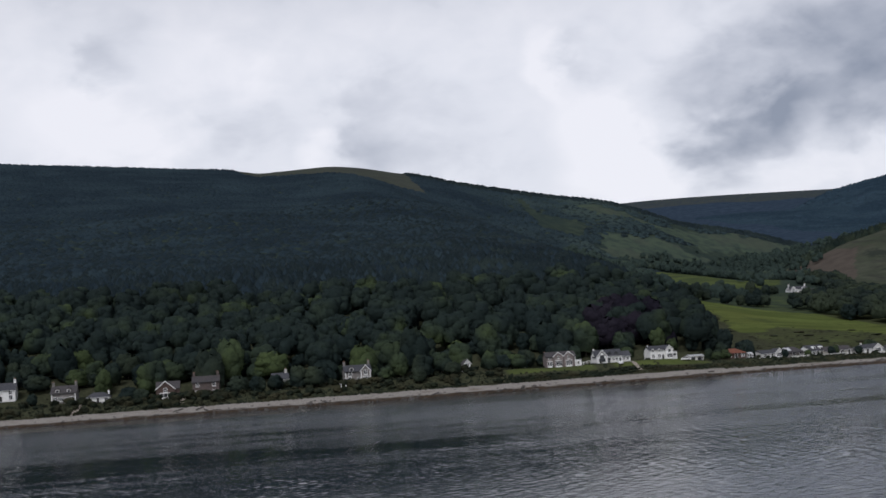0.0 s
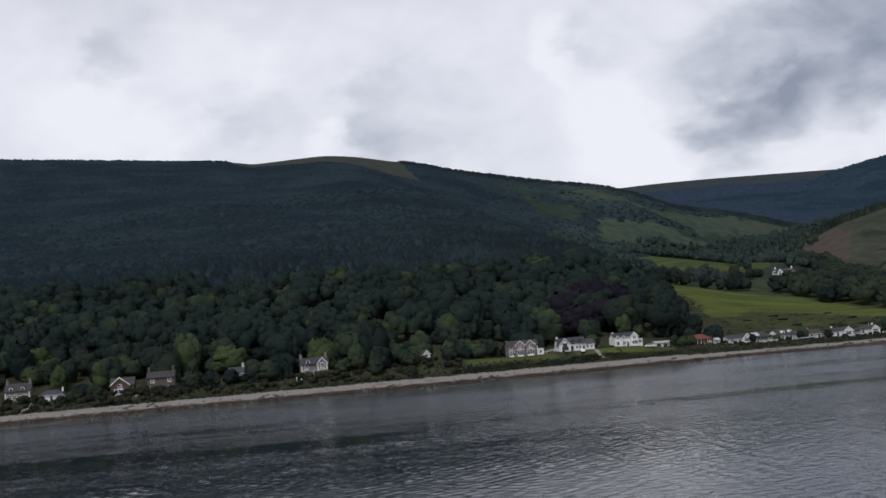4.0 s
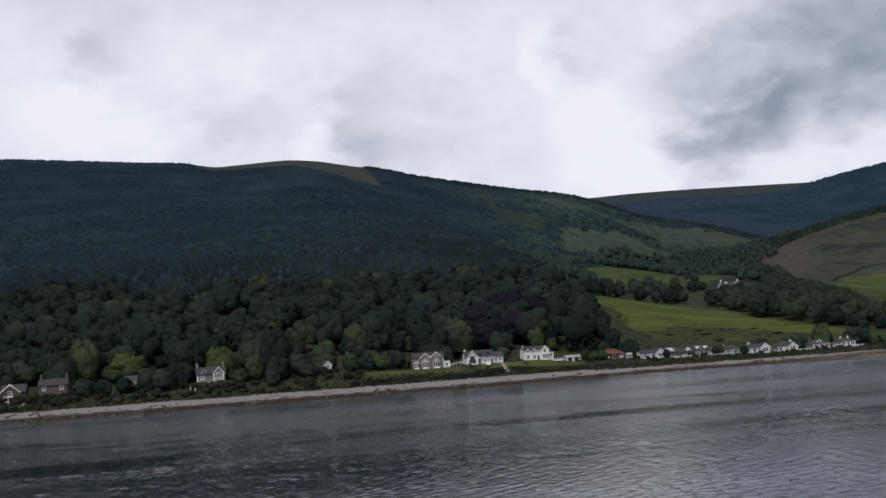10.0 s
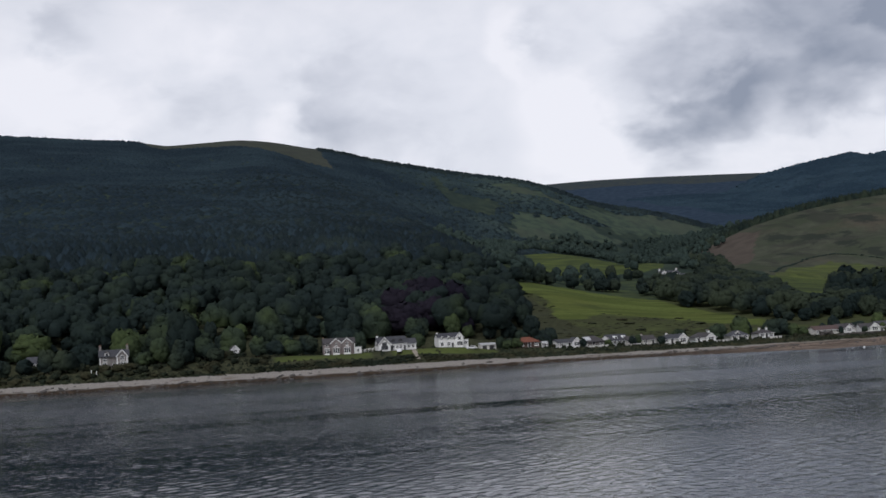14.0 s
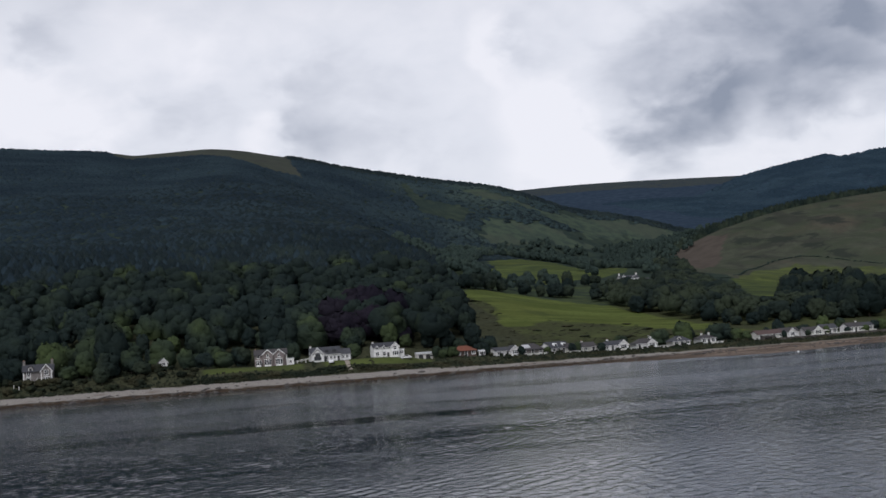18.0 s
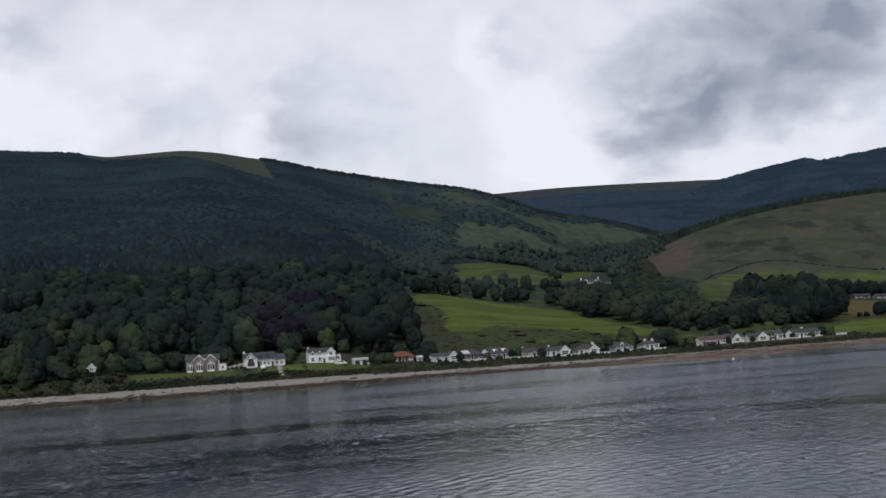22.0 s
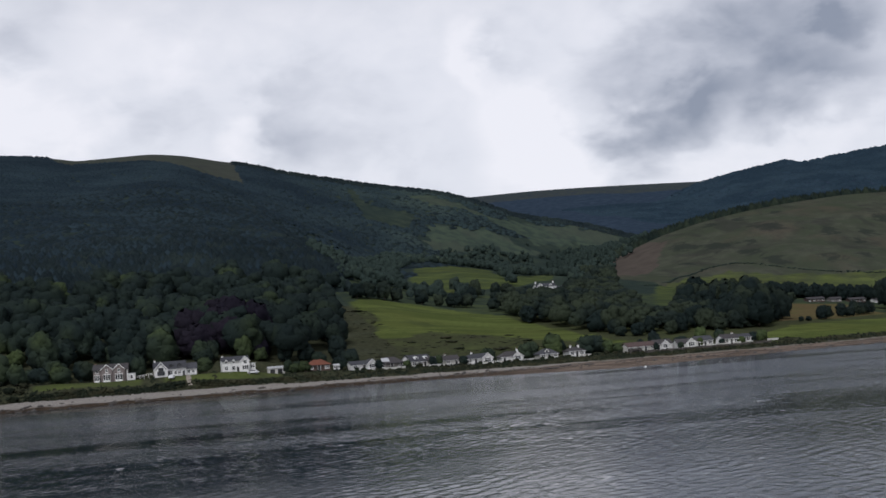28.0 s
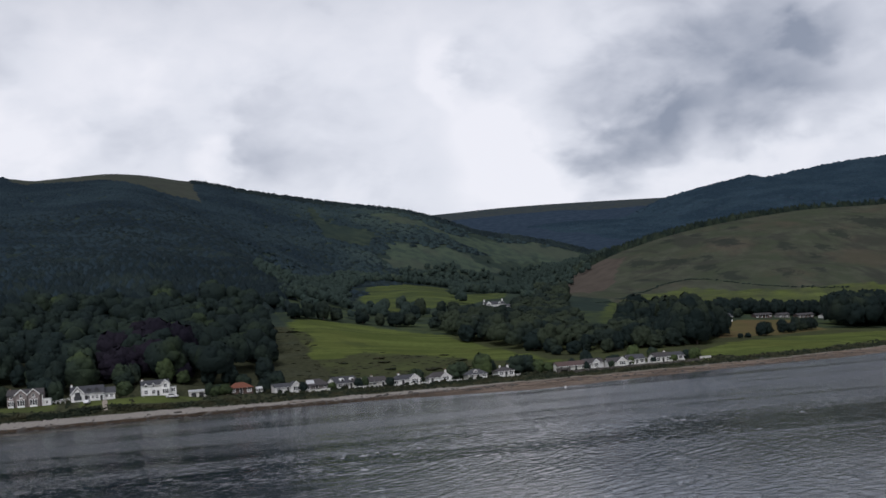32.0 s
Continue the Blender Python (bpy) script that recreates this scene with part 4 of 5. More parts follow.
stone_house(-62.6, 552, 9.8, "grey stone house with two white-framed dormers and end chimneys", GREY_STONE, 4.0, 6.8, -4, 0, 4, (-2.4, 2.2), None, (-4.5, 4.5), roof=DARK_SLATE, quoins=(-4.68, 4.68))
bungalow(-48.3, 541, 9.0, "small white cottage with a grey hipped roof and white chimney", WHITE, SLATE, 2.6, 5.0, "hip", 0, 7.5, (), None, (4.0,), "old houses by the wood")
stone_house(-20.6, 541, 9.0, "dark red-brown house with a broad white-edged front gable", BROWN_WALL, 4.2, 6.9, 0, 2, 3, (), (-1.0, 7.4), (), roof=DARK_SLATE)
stone_house(-5.2, 538, 10.6, "weathered red-brown stone two-storey house with chimneys at both ends", BROWN_STONE, 5.8, 8.0, -3, 2, 3, (), None, (-4.8, 4.8), roof=DARK_SLATE)
stone_house(24.8, 540, 6.5, "white gabled house half hidden by trees", CREAM, 4.2, 6.6, 10, 1, 2, (), None, (2.6,))
stone_house(54.9, 521, 10.6, "grey stone house with a slate roof and a white-edged front gable", GREY_STONE, 4.7, 7.0, 2, 2, 3, (-2.6,), (2.9, 4.0), (-5.0, 4.9), quoins=(-5.08, 1.12, 4.68))
summer = site(99.6, 519, 12, "small white gabled summer house among trees", "", lift=0.9)
wing(summer, 0, 0, 2.9, 3.2, 2.3, 3.7, "y", WHITE, DARK_SLATE, TRIM)
window(summer, 0, -1.63, 1.2, 1.1, 1.0)
bungalow(216.4, 523, 8.6, "bungalow with an orange tiled hipped roof behind a bush", BROWN_WALL, RED_TILE, 2.3, 4.8, "hip", 0, 8.5, (), None, ())
bungalow(223.2, 521, 1.8, "small white garden shed", WHITE, PALE_ROOF, 2.0, 2.5, "x", 0, 2.6, group="")
bungalow(233.6, 526, 10.0, "white bungalow with a shallow slate roof and a front gable", WHITE, SLATE, 2.3, 3.9, "x", 10, 7.5, (), 3.0)
grey = bungalow(245.6, 530, 9.6, "grey bungalow with a dark tiled roof and a wide pale rooflight", GREY_STONE, DARK_SLATE, 2.3, 5.3, "hip", 2, 8.5, (), None)
part("rooflight", prism(bmesh.new(), [(-3.6, 2.85), (-0.9, 4.15), (-0.9, 4.29), (-3.6, 2.99)], -3.6, -0.6, "x"), PALE_ROOF, grey)
gabled = bungalow(256.4, 530, 10.4, "white gable-ended house with two round-topped white dormers", WHITE, SLATE, 2.4, 5.3, "x", 24, 8.0, (), None, ())
for k in (-2.0, 2.6):
    bm = bmesh.new()
    prism(bm, [(-0.85, 0), (0.85, 0), (0.85, 0.9), (0.6, 1.35), (0, 1.55), (-0.6, 1.35), (-0.85, 0.9)], 0, 2.4, "y")
    d = part("dormer", bm, TRIM, gabled, "round-topped white dormer")
    d.matrix_local = pose(k, -3.1, 2.65)
    part("dormer_pane", box(bmesh.new(), -0.5, 0.5, -0.04, 0.02, 0.25, 1.1), GLASS, d)
bungalow(266.4, 529, 12.6, "low white bungalow with a brown tiled roof", CREAM, DARK_SLATE, 2.1, 4.2, "x", 3, 7.0, (), -3.0, (1.5,))
bungalow(280.2, 527, 10.6, "white bungalow with a slate hipped roof and front gable", WHITE, SLATE, 2.3, 4.5, "hip", 0, 8.0, (), 3.2, (-2.0,))
bungalow(294.0, 527, 9.0, "white bungalow with a dark slate roof and chimney", WHITE, DARK_SLATE, 2.2, 4.7, "hip", -3, 8.0, (), 2.0, (3.0,))
bungalow(308.8, 526, 7.6, "pale bungalow with a pyramid slate roof and a gabled dormer", CREAM, SLATE, 2.1, 4.6, "hip", 0, 7.4, (-0.6,), None)
bungalow(319.8, 524, 6.6, "white bungalow with a dark hipped roof and two chimneys", WHITE, DARK_SLATE, 2.4, 4.4, "hip", 0, 7.6, (), None, (-1.2, 2.0))
bungalow(346.2, 521, 12.0, "white cottage with a long faded red roof on the point", CREAM, RUSTY, 2.2, 4.1, "x", 4, 7.0, (), None, (), "cottages on the point")
bungalow(357.2, 524, 7.4, "white cottage with a grey roof and an arched front gable", WHITE, DARK_SLATE, 2.4, 4.4, "x", 0, 7.0, (), 0.2, (), "cottages on the point")
bungalow(366.6, 519, 10.2, "white cottage with a slate roof and a steep front gable", WHITE, DARK_SLATE, 2.0, 4.0, "x", -6, 7.0, (), 0.4, (), "cottages on the point")
bungalow(375.8, 525, 7.0, "white cottage with a low dark roof", WHITE, SLATE, 2.6, 4.6, "x", 0, 6.5, (), None, (), "cottages on the point")
bungalow(384.8, 520, 7.0, "white cottage with a brown roof and a chimney", WHITE, DARK_SLATE, 2.5, 4.5, "x", 5, 6.5, (), None, (2.6,), "cottages on the point")
bungalow(394.0, 526, 6.0, "small white cottage at the end of the row", WHITE, SLATE, 2.4, 4.0, "x", 0, 6.0, (), None, (), "cottages on the point")
stone_house(442, 930, 15, "long white farmhouse on the green slope above the wood", WHITE, 3.6, 5.8, 4, 0, 5, (-4, 3.5), (-5.5, 4.0), (-6.9, 6.9), group="hill farm buildings")
bungalow(455, 934, 9.5, "white farm outbuilding beside the farmhouse", WHITE, SLATE, 2.6, 4.6, "x", 8, 6.0, (), None, (), "hill farm buildings")
stone_house(546, 776, 7.0, "small white house behind dark trees", WHITE, 2.9, 4.9, 10, 0, 3, (), None, (-3.0,), group="", d=6.0)
for sx, sy, sw, colour, lab in ((588, 806, 12, BROWN_WALL, "long brown farm shed with a rusty roof"), (606, 812, 8, GREY_STONE, "grey farm shed with a dark roof"), (628, 822, 12, BROWN_WALL, "low brown farm shed among trees"), (648, 828, 7, WHITE, "small white farm shed")):
    bungalow(sx, sy, sw, lab, colour, DARK_SLATE, 2.2, 3.6, "x", 0, 6.0, (), None, (), "farm sheds")
bungalow(653.0, 1392, 10.0, "far pale farm building at the valley head", CREAM, DARK_SLATE, 3.0, 5.2, "x", -10, 6.0, (), None, (), "")


# ---- trees, shrubs and woods ----

rng = np.random.default_rng(11)


def spread_points(count):
    """Even directions over a ball."""
    k = np.arange(count) + 0.5
    z = 1 - 2 * k / count
    a = k * 2.399963
    r = np.sqrt(1 - z * z)
    return np.stack([r * np.cos(a), r * np.sin(a), z], -1)


def crown_arrays(gen, lobes, leaves, leaf, wide=1.0, tall=1.0, rings=3, sides=6):
    """A crown of unit size, about 1 wide each way and 2 tall from z 0: billows of foliage with loose leaf clumps on them."""
    verts, faces, count = [], [], 0
    for k in range(lobes):
        a, h = k * 2.4 + gen.uniform(-0.5, 0.5), 1 - (k + gen.uniform(0, 1)) / lobes * 1.35
        reach = math.sqrt(max(0.0, 1 - h * h)) * gen.uniform(0.40, 0.56)
        c = np.array([math.cos(a) * reach * wide, math.sin(a) * reach * wide, (0.84 + 0.66 * h) * tall])
        r = gen.uniform(0.32, 0.50)
        if k == 0:
            c, r = np.array([0, 0, 0.84 * tall]), 0.80
        shape = r * np.array([wide, wide, 0.85 * tall])
        if leaves:
            ways = spread_points(leaves) + gen.normal(0, 0.2, (leaves, 3))
            ways /= np.linalg.norm(ways, axis=1)[:, None]
            at = c + ways * shape * gen.uniform(0.95, 1.15, (leaves, 1))
            n = ways + gen.normal(0, 0.35, (leaves, 3))
            n /= np.linalg.norm(n, axis=1)[:, None]
            t1 = np.cross(n, gen.normal(0, 1, (leaves, 3)))
            t1 /= np.linalg.norm(t1, axis=1)[:, None]
            t2 = np.cross(n, t1)
            s = leaf * gen.uniform(0.6, 1.35, (leaves, 1))
            quad = np.stack([at - t1 * s - t2 * s * 0.7, at + t1 * s - t2 * s * 0.5, at + t1 * s * 0.7 + t2 * s, at - t1 * s * 0.8 + t2 * s * 0.8], 1)
            verts.append(quad.reshape(-1, 3))
            faces.append(np.arange(count, count + leaves * 4).reshape(-1, 4))
            count += leaves * 4
        heights = np.linspace(-0.72, 0.78, rings)
        ring = [[math.cos(q) * math.sqrt(1 - e * e), math.sin(q) * math.sqrt(1 - e * e), e] for e in heights for q in np.linspace(0, 6.283, sides + 1)[:-1]]
        ring.append([0, 0, 1.02])
        verts.append(c + np.array(ring) * shape * gen.uniform(0.68, 1.24, (len(ring), 1)))
        for j in range(rings - 1):
            faces.append(np.array([[count + j * sides + q, count + j * sides + (q + 1) % sides, count + (j + 1) * sides + (q + 1) % sides, count + (j + 1) * sides + q] for q in range(sides)]))
        last = count + (rings - 1) * sides
        faces.append(np.array([[last + q, last + q + 1, last + (q + 2) % sides, count + rings * sides] for q in range(0, sides - 1, 2)]))
        count += len(ring)
    return np.concatenate(verts), np.concatenate(faces)


def trunk_mesh(gen, height, spread):
    """A tapered, slightly bent trunk with limbs that reach into the crown."""
    bm = bmesh.new()

    def limb(a, b, ra, rb, sides=6):
        a, b = Vector(a), Vector(b)
        q = (b - a).to_track_quat("Z", "Y").to_matrix().to_4x4()
        bmesh.ops.create_cone(bm, cap_ends=True, segments=sides, radius1=ra, radius2=rb, depth=(b - a).length, matrix=Matrix.Translation((a + b) / 2) @ q)
    m = (gen.normal(0, 0.15), gen.normal(0, 0.15), height * 0.45)
    limb((0, 0, -0.8), m, 0.42, 0.30)
    limb(m, (0.2, 0, height * 0.85), 0.30, 0.10)
    for k in range(4):
        a = k * 1.57 + gen.uniform(-0.5, 0.5)
        limb(m, (math.cos(a) * spread * 0.6, math.sin(a) * spread * 0.6, height * gen.uniform(0.6, 0.8)), 0.18, 0.05, 5)
    return to_mesh("trunk", bm, BARK)


def stamp(kinds, places, material_used, name, label, category):
    """Many copies of crown shapes joined into one mesh: places are x, y, z, size, height scale, turn, kind."""
    verts, faces, count = [], [], 0
    for x, y, z, size, high, turn, kind in places:
        v, f = kinds[int(kind) % len(kinds)]
        c, s = math.cos(turn), math.sin(turn)
        w = np.stack([(v[:, 0] * c - v[:, 1] * s) * size + x, (v[:, 0] * s + v[:, 1] * c) * size + y, v[:, 2] * high + z], -1)
        verts.append(w)
        faces.append(f + count)
        count += len(v)
    me = quads_mesh(name, np.concatenate(verts), np.concatenate(faces), material_used, True)
    return tagged(new(name, me), label, category, kind="stuff")


def conifer_arrays(gen, sides=6):
    """A small far spruce of unit width and height, its skirt sunk into the slope; every face has four corners."""
    verts, faces = [], []
    for z, r in ((-0.6, 0.56), (0.30, 0.40)):
        for q in range(sides):
            a, w = 6.283 * q / sides, r * gen.uniform(0.82, 1.15)
            verts.append((math.cos(a) * w, math.sin(a) * w, z + gen.uniform(-0.08, 0.08)))
    verts.append((gen.normal(0, 0.03), gen.normal(0, 0.03), 1.0))
    for q in range(sides):
        faces.append((q, (q + 1) % sides, sides + (q + 1) % sides, sides + q))
    for q in range(0, sides, 2):
        faces.append((sides + q, sides + q + 1, sides + (q + 2) % sides, 2 * sides))
    return np.array(verts), np.array(faces)


def spruce_parts(gen):
    """A near spruce: tiers of drooping needle sprays."""
    verts, faces, count = [], [], 0
    for k in range(15):
        h = 0.08 + 0.9 * (k / 15)
        r = 0.5 * (1 - h) ** 0.8 + 0.03
        m = max(5, int(15 * (1 - h * 0.6)))
        for q in range(m):
            a = 6.283 * (q + gen.uniform(-0.3, 0.3)) / m + k
            rr = r * gen.uniform(0.7, 1.15)
            w = 0.09 * gen.uniform(0.7, 1.3) + 0.05 * (1 - h)
            ca, sa = math.cos(a), math.sin(a)
            z = h + gen.uniform(-0.02, 0.02)
            verts += [(0, 0, z + 0.035), (ca * rr * 0.6 + sa * w, sa * rr * 0.6 - ca * w, z), (ca * rr, sa * rr, z - 0.05), (ca * rr * 0.6 - sa * w, sa * rr * 0.6 + ca * w, z)]
            faces.append((count, count + 1, count + 2, count + 3))
            count += 4
    return np.array(verts), np.array(faces)


def scatter(corners, gap, jitter=0.45, gen=rng):
    """Places inside a polygon on a loose grid."""
    xs, ys = [c[0] for c in corners], [c[1] for c in corners]
    gx, gy = np.meshgrid(np.arange(min(xs), max(xs), gap), np.arange(min(ys), max(ys), gap))
    gx = gx + (np.arange(gx.shape[0]) % 2)[:, None] * gap / 2
    gx, gy = gx.ravel() + gen.uniform(-jitter, jitter, gx.size) * gap, gy.ravel() + gen.uniform(-jitter, jitter, gy.size) * gap
    keep = inside(gx, gy, corners)
    return gx[keep], gy[keep]


HOUSES = [(o.location.x, o.location.y) for o in scene.objects if o.name.split(".")[0] in ("house", "garage")]


def clear_of_houses(x, y, room=7.5, front=14.0):
    ok = np.ones(len(x), bool)
    for hx, hy in HOUSES:
        ok &= ~((np.abs(x - hx) < room) & (y > hy - front) & (y < hy + 7))
    return ok


FAR_KINDS = [crown_arrays(rng, 10, 9, 0.055) for _ in range(6)]
FARTHER_KINDS = [crown_arrays(rng, 5, 0, 0.08) for _ in range(6)]
NEAR_SHAPES = [crown_arrays(rng, 17, 26, 0.045, gw, gt, 4, 7) for gw, gt in ((1.0, 1.0), (1.1, 0.9), (0.95, 1.1), (1.05, 1.0), (1.0, 0.95), (0.9, 1.15))]
TREES = {}
for mat, label, key in ((LEAF, "broad-crowned green deciduous tree at the wood's edge", "leaf"), (SHADED_LEAF, "dark green deciduous tree", "alder"), (COPPER, "dark purple copper beech in the wood", "copper")):
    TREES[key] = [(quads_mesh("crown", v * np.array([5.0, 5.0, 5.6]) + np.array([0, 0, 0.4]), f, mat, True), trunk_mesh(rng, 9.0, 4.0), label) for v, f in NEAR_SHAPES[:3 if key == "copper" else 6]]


def plant(x, y, size, key="leaf", group="woodland trees", label="", sink=1.5):
    k = int(rng.integers(len(TREES[key])))
    crown, trunk, lab = TREES[key][k]
    t = thing("tree", x, y, ground(x, y) - sink * size, rng.uniform(0, 360), label or lab, "tree", group)
    t.scale = (size, size, size * rng.uniform(0.85, 1.15))
    part("crown", crown, None, t)
    part("trunk", trunk, None, t)


# the deciduous wood behind the houses
WOOD_TOP = [(-700, 850), (-420, 820), (-136, 785), (-27, 760), (52, 742), (120, 708), (210, 742), (262, 745)]
WOOD = [(-260, 592), (-150, 570), (-100, 562), (-40, 548), (0, 543), (60, 530), (100, 526), (150, 541), (205, 541), (229, 549), (235, 580), (239, 620), (245, 690), (258, 740), (268, 752), (210, 750), (165, 726), (120, 714), (52, 750), (-27, 768), (-136, 792), (-260, 805)]
wx, wy = scatter(WOOD, 11.0, 0.6)
keep = clear_of_houses(wx, wy)
wx, wy = wx[keep], wy[keep]
front = curve([(-700, 700), (-150, 596), (-40, 575), (60, 556), (100, 552), (150, 560), (236, 566), (256, 640)], wx)
near = wy < front + 14
copper_spot = ((wx - 183) / 20) ** 2 + ((wy - 575) / 28) ** 2 < 1
# darker leaf picked more often to the left, putting the wood's shade into colour
for x, y, c in zip(wx[near & (wx > -190)], wy[near & (wx > -190)], copper_spot[near & (wx > -190)]):
    plant(x, y, rng.choice([0.75, 0.95, 1.1, 1.3, 1.55]) * rng.uniform(0.9, 1.1), "copper" if c else "alder" if rng.random() < (0.5 if x < 0 else 0.2) else "leaf")
rest = ~near | (wx <= -190)
rows = [(x, y, ground(x, y) - 0.3 + 1.0, s * 6.6, s * 6.6, rng.uniform(0, 6.28), rng.integers(6)) for x, y, s in zip(wx[rest], wy[rest], rng.choice([0.6, 0.8, 1.0, 1.15, 1.35, 1.5], (rest).sum()) * rng.uniform(0.9, 1.1, (rest).sum()))]
stamp(FAR_KINDS, rows, LEAF, "deciduous_wood", "dense dark green deciduous wood on the lower slope", "wood")

# trees among and in front of the houses, the copper beech by the villas, bright trees by the shore
for x, y, s in ((-108, 548, 1.1), (-75, 545, 0.55), (-36, 531, 0.85), (-31, 528, 0.7), (8, 520, 0.95), (15, 517, 0.85), (22, 523, 0.8), (31, 516, 0.9), (38, 514, 0.95), (44, 518, 0.7), (66, 514, 0.75), (72, 516, 0.95), (80, 510, 1.05), (88, 512, 0.95), (92, 508, 0.7), (108, 512, 0.75), (115, 521, 0.8), (122, 524, 0.9), (150, 535, 0.75), (175, 540, 0.8), (208, 519, 0.5), (205, 521, 0.45), (226, 531, 0.4), (249, 541, 0.5), (262, 543, 0.5), (240, 522, 0.4)):
    # mostly the darker leaf towards the left, in place of shade
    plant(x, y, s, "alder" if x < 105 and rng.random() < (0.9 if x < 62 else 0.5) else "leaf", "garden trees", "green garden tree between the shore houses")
for x, y, s in ((251, 523, 0.36), (261, 521, 0.42), (264, 523, 0.38), (273, 520, 0.42), (287, 536, 0.7), (302, 533, 0.85), (305.5, 535, 0.8), (314, 533, 0.95), (317, 536, 0.8), (327, 530, 1.05), (332, 531, 0.95), (336, 528, 0.7), (339, 524, 0.5), (210.5, 516, 0.55), (207, 517, 0.5), (226, 527, 0.55)):
    plant(x, y, s, "leaf", "garden trees", "green garden tree between the shore houses")
for x, y, s in ((360, 537, 0.7), (372, 538, 0.75), (380, 535, 0.7), (390, 538, 0.6), (402, 530, 0.6), (407, 533, 0.55), (352.2, 517, 0.3), (362, 515, 0.28), (371, 516, 0.34), (380, 515, 0.3), (389.6, 517, 0.36), (398.5, 518, 0.4), (351, 531, 0.5), (363, 531, 0.55)):
    plant(x, y, s, "leaf", "garden trees", "green garden tree between the shore houses")
for x, y, s in ((150, 549, 1.2), (160, 552, 1.3), (172, 556, 1.35), (197, 548, 1.1), (130, 540, 1.0), (78, 505, 0.7)):
    plant(x, y, s, "copper" if x > 165 else "alder")

for x, y, s in ((176, 558, 1.6), (185, 560, 1.75), (194, 562, 1.6), (172, 571, 1.85), (181, 575, 2.1), (190, 578, 2.0), (184, 590, 2.2), (198, 572, 1.8)):
    plant(x, y, s, "copper", label="tall dark purple copper beech behind the villas")


def crest_belt(x, y):
    """A belt of taller spruces along the crest, from the bare top to the end of the spur."""
    return (y > np.interp(x, [306, 330, 560, 1000], [1962, 1966, 1978, 1976])) & (x > 306) & (x < 1060)


def on_near_hill(x, y):
    top = curve(WOOD_TOP, np.clip(x, -700, 262))
    right = curve([(700, 240), (800, 262), (1000, 350), (1250, 430), (1500, 520), (1800, 640), (1900, 800), (2010, 950)], y)
    return ~crest_belt(x, y) & ~cleared(x, y) & (y > top) & (x < right + 25 * wobble(x, y, 60, 7.0)) & ~dome(x, y) & ((x < 470) | (wobble(x, y, 110, 6.0) < 0.35))


# hedgerow trees over the bright field and the wood in the valley
for x, y, s in ((268, 726, 0.95), (276, 732, 1.0), (285, 735, 0.95), (293, 741, 0.85), (309, 748, 0.95), (320, 753, 0.75), (330, 757, 1.05), (338, 760, 1.0), (352, 800, 0.9), (366, 842, 1.0), (384, 858, 0.8), (396, 872, 0.9)):
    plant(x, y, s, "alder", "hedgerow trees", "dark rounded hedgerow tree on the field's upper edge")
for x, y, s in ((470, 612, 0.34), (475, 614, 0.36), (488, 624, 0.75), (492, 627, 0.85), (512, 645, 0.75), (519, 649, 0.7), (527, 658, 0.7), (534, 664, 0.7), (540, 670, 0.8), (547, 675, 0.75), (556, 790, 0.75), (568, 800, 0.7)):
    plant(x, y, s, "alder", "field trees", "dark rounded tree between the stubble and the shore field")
VALLEY = [(340, 748), (346, 655), (366, 590), (405, 586), (415, 596), (420, 640), (417, 690), (430, 745), (450, 800), (480, 890), (535, 1030), (590, 1180), (628, 1290), (590, 1250), (520, 1060), (462, 905), (436, 862), (426, 838), (400, 780)]
vx, vy = scatter(VALLEY, 9.6)
ok = (np.hypot(vx - 443, vy - 925) > 26) & ~((np.abs(vx - 436) < 15) & (vy > 860) & (vy < 930)) & clear_of_houses(vx, vy)
vx, vy = vx[ok], vy[ok]
front = (vy < curve([(340, 760), (346, 672), (366, 606), (405, 600), (640, 900)], vx) + 8)
for x, y in zip(vx[front], vy[front]):
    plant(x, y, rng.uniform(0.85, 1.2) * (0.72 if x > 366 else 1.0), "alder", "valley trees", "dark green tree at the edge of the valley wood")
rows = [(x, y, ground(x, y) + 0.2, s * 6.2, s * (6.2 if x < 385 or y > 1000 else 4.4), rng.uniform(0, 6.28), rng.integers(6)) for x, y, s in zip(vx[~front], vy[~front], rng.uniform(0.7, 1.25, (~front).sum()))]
stamp(FAR_KINDS, rows, SHADED_LEAF, "valley_wood", "dark deciduous wood along the valley floor", "wood")

# scattered trees and thickets on the valley sides and by the farm sheds
rows = []
